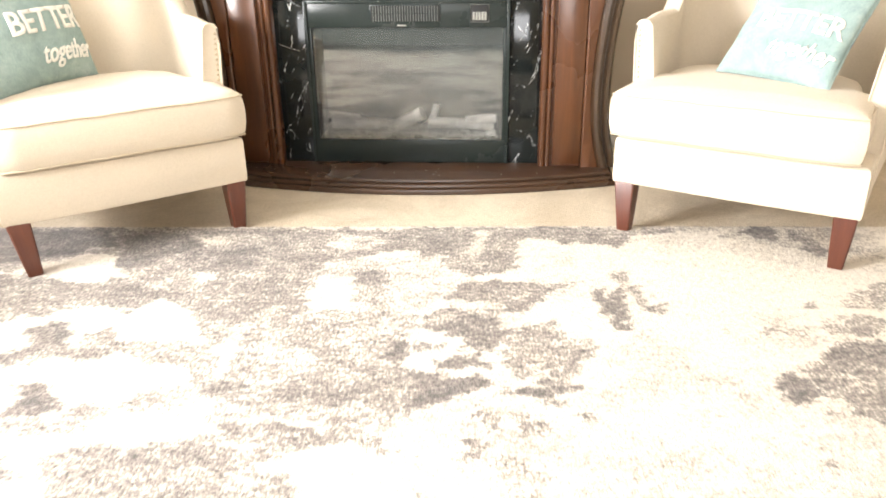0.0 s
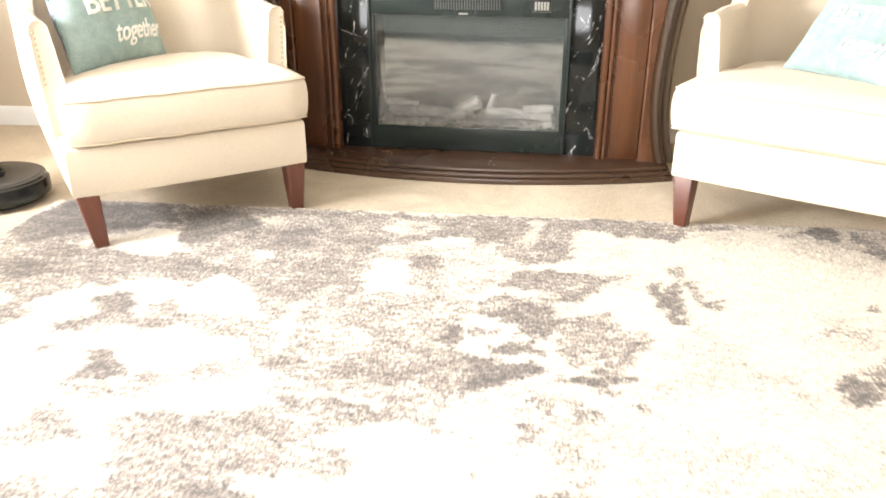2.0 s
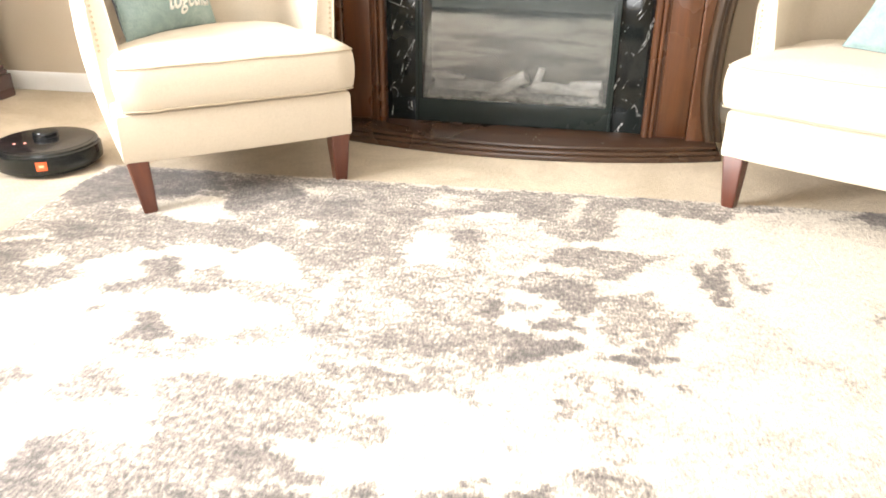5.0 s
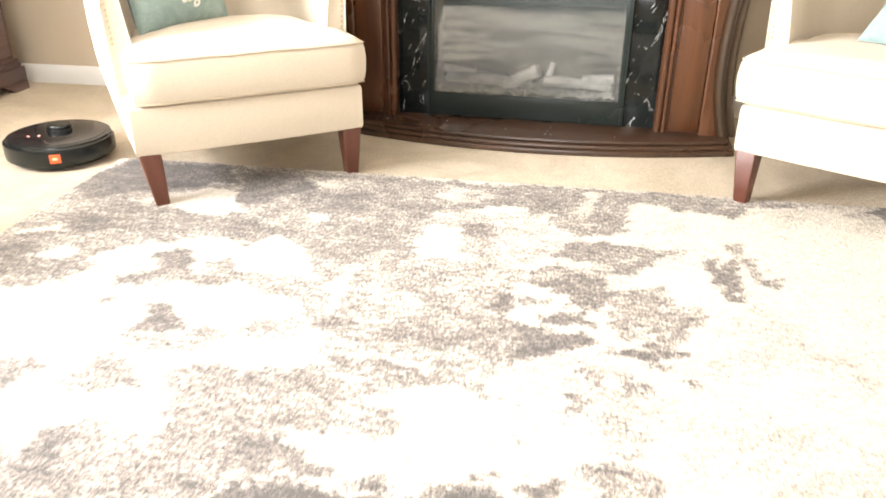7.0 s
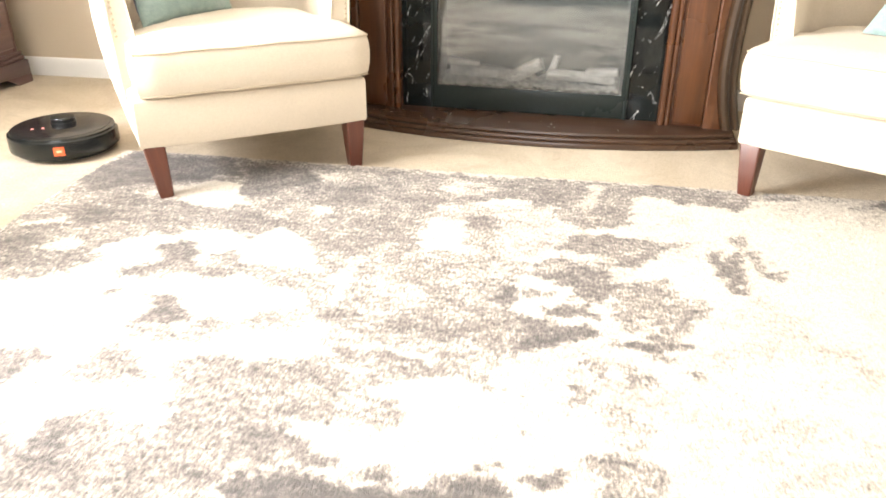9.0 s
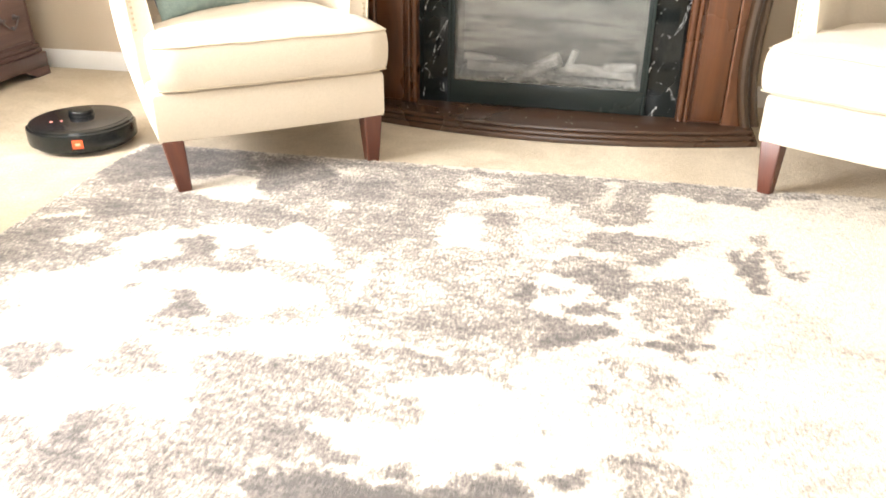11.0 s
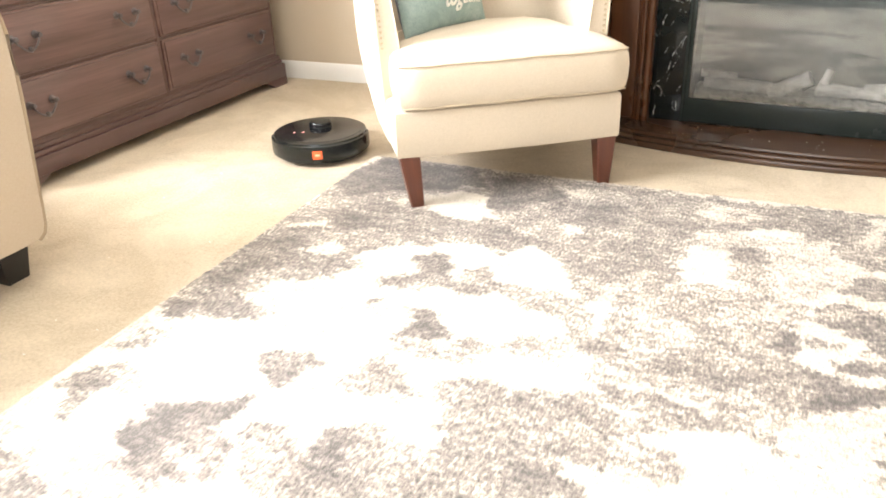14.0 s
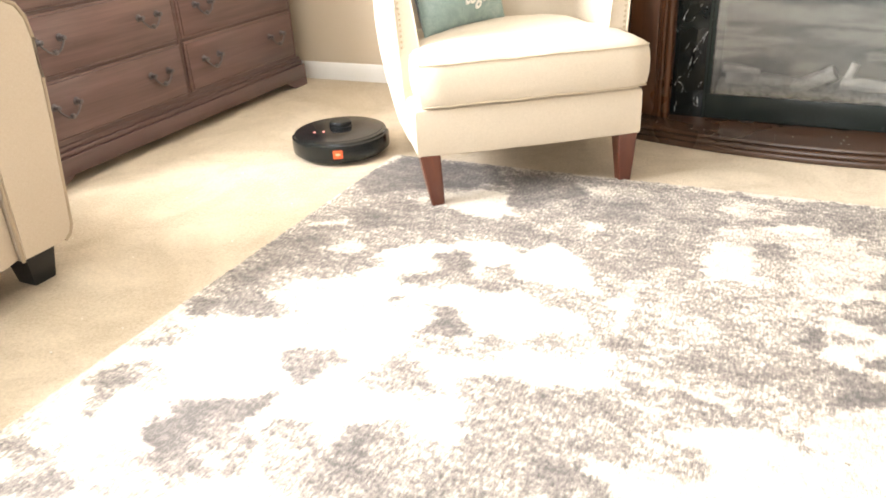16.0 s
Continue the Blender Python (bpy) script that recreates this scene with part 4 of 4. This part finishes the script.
def make_armchair(m, label):
    ch = thing("armchair", label, "armchair", m, "pair of cream armchairs")
    # seat frame
    n = 16
    def plan(h, back, front):
        pts = []
        for k in range(n + 1):
            x = -h + 2 * h * k / n
            pts.append((x, front - 0.006 * math.cos(math.pi * x / (2 * h))))
        return pts + [(h, 0.40), (h * 0.86, back - 0.08), (h * 0.5, back), (-h * 0.5, back), (-h * 0.86, back - 0.08), (-h, 0.40)]
    rings = []
    for z, i in ((0.163, 0.012), (0.167, 0.003), (0.175, 0.0), (0.298, 0.0), (0.309, 0.003), (0.315, 0.012)):
        rings.append([(x, y, z) for x, y in plan(HALF - i, 0.68 - i, i)])
    part("seat_frame", loft(rings), LINEN, ch)
    # tub of arms and back
    rings = []
    th = 0.032
    for x, y, ox, oy in shell_path():
        hgt = shell_height(y)
        thin = 0.010 * (1 - smooth_step(0.35, 0.5, y))
        sec = []
        for z in (0.165, 0.24, 0.32, 0.40, 0.48, 0.56, hgt - 0.02):
            sec.append((th, z))
        sec += [(th - 0.004, hgt - 0.008), (th - 0.013, hgt - 0.001), (0.0, hgt + 0.003), (-th + 0.013 + thin, hgt - 0.001), (-th + 0.004 + thin, hgt - 0.008)]
        for z in (hgt - 0.02, 0.56, 0.48, 0.40, 0.32, 0.24, 0.165):
            sec.append((-th + 0.010 * smooth_step(0.44, 0.64, z) * (1 - smooth_step(0.35, 0.5, y)), z))
        rings.append([(x + ox * (o + shell_lean(y, z)), y + oy * (o + shell_lean(y, z)), z) for o, z in sec])
    part("arm_and_back", loft(rings), LINEN, ch, "curved arms running into a rounded back")
    # welt round the arm fronts
    for s in (-1, 1):
        path = []
        for o, z in ((th, 0.32), (th, 0.45), (th, 0.59), (th - 0.003, 0.634), (th - 0.014, 0.648), (0.004, 0.652), (-th + 0.022, 0.648), (-th + 0.012, 0.634), (-th + 0.008, 0.58), (-th + 0.003, 0.51), (-th, 0.46)):
            path.append((s * (HALF - 0.032 + o + shell_lean(0.185, z)), 0.171, z))
        part("arm_welt", tube(path, 0.0035, 6), LINEN, ch)
    # T-shaped loose cushion
    def cushion_plan(g):
        f, b, yi, inner = HALF - 0.004 - g, 0.60 - g, 0.25 - g * 0.2, 0.308 - g
        pts = []
        for k in range(31):
            x = -f + 2 * f * k / 30
            edge = smooth_step(0.82, 1.0, abs(x) / f)
            pts.append((x, -0.014 + g + 0.014 * edge * edge - 0.006 * math.cos(x / f * 1.5)))
        side = []
        for k in range(1, 7):
            side.append((f, 0.02 + (yi - 0.02) * k / 6))
        for k in range(1, 13):
            u = k / 12
            side.append((f + (inner - f) * smooth_step(0, 0.35, u) - 0.03 * u ** 3, yi + (b - 0.08 - yi) * u))
        pts += side
        for k in range(11):
            x = (inner - 0.07) * (1 - 2 * k / 10)
            pts.append((x, b - 0.05 * (x / inner) ** 2))
        pts += [(-x, y) for x, y in side[::-1]]
        return pts
    def sag(x, y):
        return 0.004 * noise.noise((x * 7, y * 7, 3.1)) + 0.003 * noise.noise((x * 17, y * 17, 8.0))
    rings = []
    for z, g in ((0.314, 0.020), (0.318, 0.007), (0.330, 0.0), (0.36, -0.004), (0.40, -0.005), (0.43, -0.002), (0.446, 0.003), (0.456, 0.012), (0.463, 0.028), (0.470, 0.055)):
        rings.append([(x, y, z + (sag(x, y) if 0.33 < z else 0)) for x, y in cushion_plan(g)])
    base = cushion_plan(0.055)
    for f, z in ((0.75, 0.476), (0.5, 0.479), (0.25, 0.480), (0.03, 0.480)):
        rings.append([(x * f, 0.09 + (y - 0.09) * f, z + sag(x * f, y * f)) for x, y in base])
    cu = part("seat_cushion", loft(rings), LINEN, ch, "plump loose seat cushion with corded seams")
    cu.location = (0.016, 0.0, 0.002)
    for g, z in ((0.0005, 0.446), (0.002, 0.321)):
        outline = cushion_plan(g)
        front = outline[-6:] + outline[:37]
        part("piping", tube([(x, y, z + sag(x, y)) for x, y in front], 0.0028, 6), PIPING, cu)
    # legs
    me = leg_mesh()
    for x, y, lean_x, lean_y in ((-0.322, 0.034, -5, -12), (0.322, 0.034, 1, -4), (-0.26, 0.60, 3, 12), (0.26, 0.60, -3, 12)):
        again("leg", me, ch, pose(x, y, 0.169, lean_y, lean_x, 0))
    # nail heads down the arm's outer front edge and along the wings
    me = finish("nail_head", lathe([(0.0046, 0), (0.0042, 0.0016), (0.0027, 0.0028), (0.0005, 0.0033)], 8), NAIL)
    for s in (-1, 1):
        for k in range(10):
            z = 0.470 + 0.0165 * k
            again("nail_head", me, ch, pose(s * (HALF - 0.012 + shell_lean(0.172, z)), 0.1715, z, 90, 0, 0))
        for k in range(19):
            z = 0.480 + 0.0082 * k
            again("nail_head", me, ch, pose(s * (HALF + shell_lean(0.2, z) - 0.0005), 0.192, z, 0, s * 90, 0))
    path = shell_path(150)
    for x, y, ox, oy in path:
        h = shell_height(y) - 0.024
        if h > 0.64 and abs(x) > 0.12:
            q = shell_lean(y, h) + 0.0315
            again("nail_head", me, ch, Matrix.Translation((x + ox * q, y + oy * q, h)) @ Vector((ox, oy, 0)).to_track_quat("Z", "Y").to_matrix().to_4x4())
    return ch


LEFT = pose(-0.960, 2.256, 0.0, 0, 0, 36.0)
RIGHT = pose(0.8345, 2.2657, 0.0, 0, 0, -30.5)
left_chair = make_armchair(LEFT, "cream linen armchair with nail-head trim and dark tapered legs")
right_chair = copy_thing(left_chair, RIGHT)
for piece in right_chair.children:
    if piece.name.startswith("seat_cushion"):
        piece.location.x = -0.024

# ---------------------------------------------------------------- pillows
PW, PH, PT = 0.205, 0.205, 0.070


def pillow_point(s, t, side):
    """A point of the stuffed square: s across, t up, both -1 to 1; side -1 is its face."""
    puff = (max(0.0, 1 - s * s) * max(0.0, 1 - t * t)) ** 0.42
    x = PW * s * (1 - 0.055 * (1 - t * t)) + 0.004 * noise.noise((s * 3, t * 3, 1.0))
    z = PH * (1 + t * (1 - 0.055 * (1 - s * s)))
    y = side * PT * puff * (1 + 0.16 * noise.noise((s * 2.2, t * 2.2, 4.0 + side)))
    return Vector((x, y, z))


def words(text, size, s0, t0, slant, bold, squeeze):
    """The letters as a mesh laid on the pillow's face."""
    cu = bpy.data.curves.new("words", "FONT")
    cu.body, cu.size, cu.shear, cu.offset, cu.resolution_u = text, size, slant, bold, 3
    ob = bpy.data.objects.new("words", cu)
    scene.collection.objects.link(ob)
    bpy.context.view_layer.update()
    me = ob.evaluated_get(bpy.context.evaluated_depsgraph_get()).to_mesh()
    bm = bmesh.new()
    bm.from_mesh(me)
    bpy.data.objects.remove(ob)
    bmesh.ops.triangulate(bm, faces=bm.faces)
    bmesh.ops.subdivide_edges(bm, edges=[e for e in bm.edges if e.calc_length() > 0.012], cuts=1)
    for v in bm.verts:
        s, t = s0 + v.co.x * squeeze / PW, t0 + v.co.y / PH
        p = pillow_point(max(-0.98, min(0.98, s)), max(-0.98, min(0.98, t)), -1)
        v.co = p + Vector((0, -0.0042, 0))
    r = bmesh.ops.extrude_face_region(bm, geom=bm.faces[:])
    for v in [g for g in r["geom"] if isinstance(g, bmesh.types.BMVert)]:
        v.co.y += 0.005
    return bm


def make_pillow(m, label):
    pl = thing("throw_pillow", label, "pillow", m, "pair of teal pillows")
    n = 40
    grid = [math.sin(math.pi / 2 * (-1 + 2 * k / n)) for k in range(n + 1)]
    for side, mat, name in ((-1, TEAL, "pillow_front"), (1, NAVY, "pillow_back")):
        bm = bmesh.new()
        rows = [[bm.verts.new(pillow_point(s, t, side)) for s in grid] for t in grid]
        for j in range(n):
            for i in range(n):
                bm.faces.new((rows[j][i], rows[j][i + 1], rows[j + 1][i + 1], rows[j + 1][i]))
        part(name, bm, mat, pl, "navy printed back cloth" if side > 0 else "")
    edge = [pillow_point(s, t, -1) for s, t in [(g, -1) for g in grid[:-1]] + [(1, g) for g in grid[:-1]] + [(-g, 1) for g in grid[:-1]] + [(-1, -g) for g in grid[:-1]]]
    part("seam", tube(edge, 0.0032, 6, True), TEAL, pl)
    part("lettering", words("BETTER", 0.105, -0.62, -0.18, 0.0, 0.0018, 0.88), LETTER, pl, "white capital lettering", smooth=False)
    part("lettering", words("together", 0.092, -0.22, -0.68, 0.45, 0.001, 0.70), LETTER, pl, "white script lettering", smooth=False)
    return pl


pillow = make_pillow(LEFT @ pose(-0.100, 0.425, 0.462, 0, 0, 36) @ pose(0, 0, 0, -17, 0, 0), "teal washed cotton throw pillow with white lettering on armchair")
copy_thing(pillow, pose(0.988, 2.480, 0.478, -41, 2.5, -48.9) @ Matrix.Scale(0.90, 4))

# ---------------------------------------------------------------- robot vacuum


def make_robot():
    rb = thing("robot_vacuum", "round black robot vacuum cleaner with orange label on carpet", "robot vacuum", pose(-1.79, 2.442, 0.0, 0, 0, -62) @ Matrix.Scale(1.03, 4))
    part("body", lathe([(0.10, 0.010), (0.160, 0.011), (0.168, 0.018), (0.171, 0.030), (0.171, 0.078), (0.168, 0.086), (0.160, 0.0895), (0.155, 0.0895)], 72), ROBOT, rb)
    part("top_plate", lathe([(0.156, 0.086), (0.156, 0.0905), (0.153, 0.0915), (0.05, 0.0918), (0.002, 0.0918)], 72), ROBOT_TOP, rb, "glossy black top plate")
    # bumper: the front half
    rings = []
    for k in range(49):
        a = math.pi * (-0.5 + k / 48)
        c, s = math.cos(a), math.sin(a)
        rings.append([(r * c, r * s, z) for r, z in ((0.1715, 0.022), (0.1775, 0.025), (0.1785, 0.032), (0.1785, 0.070), (0.177, 0.078), (0.1715, 0.081))])
    part("bumper", loft(rings), ROBOT, rb)
    part("label", box(0.1788, 0.1800, -0.017, 0.017, 0.036, 0.066, 0.0005), ORANGE, rb, "orange rectangular label")
    part("label_bar", box(0.1800, 0.1806, -0.008, 0.008, 0.047, 0.055), plain("label_print", (0.85, 0.45, 0.3), 0.5), rb)
    tower = part("lidar_tower", lathe([(0.043, 0.0915), (0.043, 0.094), (0.040, 0.096), (0.040, 0.108), (0.038, 0.1115), (0.030, 0.1125), (0.002, 0.1125)], 36), ROBOT, rb)
    tower.location = (-0.035, 0.0, 0.0)
    ring = part("sensor_window", lathe([(0.0405, 0.097), (0.0408, 0.098), (0.0408, 0.106), (0.0405, 0.107)], 36), ROBOT_TOP, tower)
    for y in (-0.021, 0.012):
        part("indicator", lathe([(0.0042, 0.0916), (0.004, 0.0926), (0.001, 0.0928)], 12), LED, rb, "lit red indicator").location = (0.03, y - 0.07, 0.0)
    for y in (-0.115, 0.115):
        w = part("wheel", lathe([(0.026, -0.009), (0.030, -0.006), (0.030, 0.006), (0.026, 0.009)], 24), RUBBER, rb)
        w.matrix_basis = pose(-0.01, y, 0.0305, 90, 0, 0)
    return rb


make_robot()

# ---------------------------------------------------------------- dresser


def make_dresser():
    """Low double dresser along the west wall; local x is its width to the north, local -y its front to the room."""
    dr = thing("dresser", "reddish brown wooden double dresser with bronze bail pulls", "dresser", Matrix.Translation((-2.565, 1.70, 0)) @ pose(0, 0, 0, 0, 0, 90))
    wide, deep = 1.60, 0.445
    part("carcass", box(0.012, wide - 0.012, 0.012, deep, 0.13, 0.86, 0.003), DRESSER, dr)
    # moulded plinth on bracket feet
    for z0, z1, out, b in ((0.040, 0.106, 0.020, 0.004), (0.106, 0.126, 0.011, 0.005), (0.126, 0.146, 0.004, 0.004)):
        part("plinth_moulding", box(-out, wide + out, -out, deep, z0, z1, b), DRESSER_DARK, dr)
    for x0, x1 in ((-0.02, 0.15), (wide - 0.15, wide + 0.02)):
        s = 1 if x0 < 0 else -1
        xa, xb = (x0, x1) if s > 0 else (x1, x0)
        prof = [(xa, 0.0), (xa + s * 0.10, 0.0), (xa + s * 0.112, 0.012), (xa + s * 0.135, 0.022), (xb, 0.0405), (xa, 0.0405)]
        part("bracket_foot", loft([[(x, y, z) for x, z in prof] for y in (-0.02, 0.01)]), DRESSER_DARK, dr)
        part("bracket_foot", box(min(xa, xa + s * 0.03), max(xa, xa + s * 0.03), deep - 0.10, deep, 0, 0.0405), DRESSER_DARK, dr)
    part("top_board", box(-0.025, wide + 0.025, -0.03, deep, 0.86, 0.892, 0.008), DRESSER, dr)
    # rosette and bail shared by all pulls
    rose = finish("rosette", lathe([(0.0145, 0), (0.0135, 0.003), (0.009, 0.005), (0.0075, 0.010), (0.006, 0.020), (0.009, 0.023), (0.008, 0.027), (0.002, 0.029)], 14), IRON)
    bail_path = []
    for k in range(21):
        a = math.pi * k / 20
        bail_path.append((-0.047 * math.cos(a), -0.016 - 0.007 * math.sin(a), -0.006 - 0.034 * math.sin(a) + 0.008 * math.sin(3 * a) * 0.6))
    bail = finish("bail", tube(bail_path, 0.0036, 7), IRON)
    knob = finish("drop", lathe([(0.002, -0.010), (0.009, -0.006), (0.010, 0.0), (0.008, 0.006), (0.002, 0.009)], 12), IRON)
    for row in range(3):
        z0 = 0.166 + 0.222 * row
        for x0, x1 in ((0.045, 0.787), (0.815, 1.557)):
            # the pale underlay paints the highlight along the worn drawer edge
            d = part("drawer", box(x0, x1, -0.010, 0.02, z0, z0 + 0.208, 0.002), DRESSER_EDGE, dr, "drawer with a paler worn edge, its highlight put into the colour")
            lip = box(x0 + 0.006, x1 - 0.006, -0.017, -0.0095, z0 + 0.006, z0 + 0.202, 0.006, segments=2)
            part("drawer_front", lip, DRESSER, d)
            for fx in (0.19, 0.81):
                cx, cz = x0 + (x1 - x0) * fx, z0 + 0.122
                for q in (-0.047, 0.047):
                    again("rosette", rose, d, pose(cx + q, -0.017, cz, 90, 0, 0))
                again("bail_pull", bail, d, pose(cx, -0.017, cz))
                again("drop", knob, d, pose(cx, -0.040, cz - 0.040))
    # rails between the drawers
    for row in range(4):
        z = 0.146 if row == 0 else 0.374 + 0.222 * (row - 1)
        part("rail", box(0.03, wide - 0.03, -0.002, 0.02, z + 0.001, z + (0.018 if row == 0 else 0.012)), DRESSER_DARK, dr)
    for x in (0.02, 0.792, wide - 0.043):
        part("stile", box(x, x + (0.023 if x != 0.792 else 0.018), -0.004, 0.02, 0.147, 0.858, 0.002), DRESSER_DARK, dr)
    return dr


make_dresser()

# ---------------------------------------------------------------- sofa


def make_sofa():
    """Tan sofa along the west side; its front looks east. Local x runs south to north, local -y to the room."""
    so = thing("sofa", "tan woven sofa with piped flared arms and black block feet", "sofa", Matrix.Translation((-1.95, -0.80, 0)) @ pose(0, 0, 0, 0, 0, 90))
    wide, deep = 2.12, 0.92
    half = [(-0.035, 0.112), (-0.008, 0.116), (0.010, 0.128), (0.020, 0.150), (0.025, 0.19), (0.036, 0.30), (0.050, 0.42), (0.060, 0.54), (0.064, 0.64), (0.058, 0.69), (0.040, 0.722), (0.010, 0.738), (-0.035, 0.740),
            (-0.080, 0.728), (-0.112, 0.70), (-0.125, 0.65), (-0.128, 0.5), (-0.135, 0.30), (-0.140, 0.112)]
    for s, ex in ((1, wide), (-1, 0.0)):
        prof = [(ex + s * x, z) for x, z in half]
        rings = []
        for y, g in ((0.006, 0.006), (0.0, 0.012), (0.012, 0.0), (0.25, -0.002), (0.6, -0.002), (deep - 0.02, 0.0), (deep, 0.008)):
            cx, cz = ex - s * 0.04, 0.43
            rings.append([(cx + (x - cx) * (1 - g * 6), y, cz + (z - cz) * (1 - g * 1.4)) for x, z in prof])
        rings = rings[1:]
        arm = part("arm", loft(rings), TAN, so)
        path = [(x, 0.004, z) for x, z in prof[1:]]
        part("piping", tube(path, 0.0055, 7), TAN_PIPING, arm)
    x0, x1 = 0.142, wide - 0.142
    rings = []
    for z, i in ((0.112, 0.012), (0.118, 0.0), (0.29, 0.0), (0.30, 0.010)):
        rings.append([(x0, 0.02 + i, z), (x0 + 0.05, 0.002 + i, z), (x1 - 0.05, 0.002 + i, z), (x1, 0.02 + i, z), (x1, deep - 0.02, z), (x0, deep - 0.02, z)])
    part("seat_base", loft(rings), TAN, so)
    w = (x1 - x0) / 2
    for k in range(2):
        c = part("seat_cushion", box(x0 + w * k + 0.004, x0 + w * (k + 1) - 0.004, -0.012, 0.70, 0.304, 0.465, 0.035, segments=4), TAN, so)
        b = part("back_cushion", box(x0 + w * k + 0.004, x0 + w * (k + 1) - 0.004, 0.56, 0.74, 0.468, 0.86, 0.05, segments=4), TAN, so)
    part("back_frame", box(x0, x1, 0.742, deep, 0.302, 0.84, 0.03, segments=3), TAN, so)
    foot = loft([[(-h, -h, z), (h, -h, z), (h, h, z), (-h, h, z)] for z, h in ((0.0, 0.031), (0.003, 0.033), (0.10, 0.046), (0.120, 0.046))])
    me = finish("foot", foot, BLACKWOOD)
    for x in (0.05, wide - 0.052):
        for y in (0.105, deep - 0.08):
            again("foot", me, so, pose(x, y, 0.0))
    return so


make_sofa()


# ---------------------------------------------------------------- stand-in for the mirrored sofa


def make_sofa_stand_in():
    """A long low padded block, added in place of the sofa front mirrored in the fireplace glass."""
    ot = thing("ottoman", "long low grey-green upholstered stand-in for the sofa mirrored in the glass", "ottoman", pose(-0.42, -0.26, 0.0))
    part("base", box(-1.30, 1.30, -0.26, 0.26, 0.05, 0.17, 0.015), GREYCLOTH, ot)
    part("cushion", box(-1.31, 1.31, -0.27, 0.27, 0.172, 0.31, 0.03, segments=4), GREYCLOTH, ot)
    me = finish("foot", box(-0.03, 0.03, -0.03, 0.03, 0.0, 0.052, 0.003), BLACKWOOD)
    for x in (-1.22, 1.22):
        for y in (-0.2, 0.2):
            again("foot", me, ot, pose(x, y, 0.0))


make_sofa_stand_in()
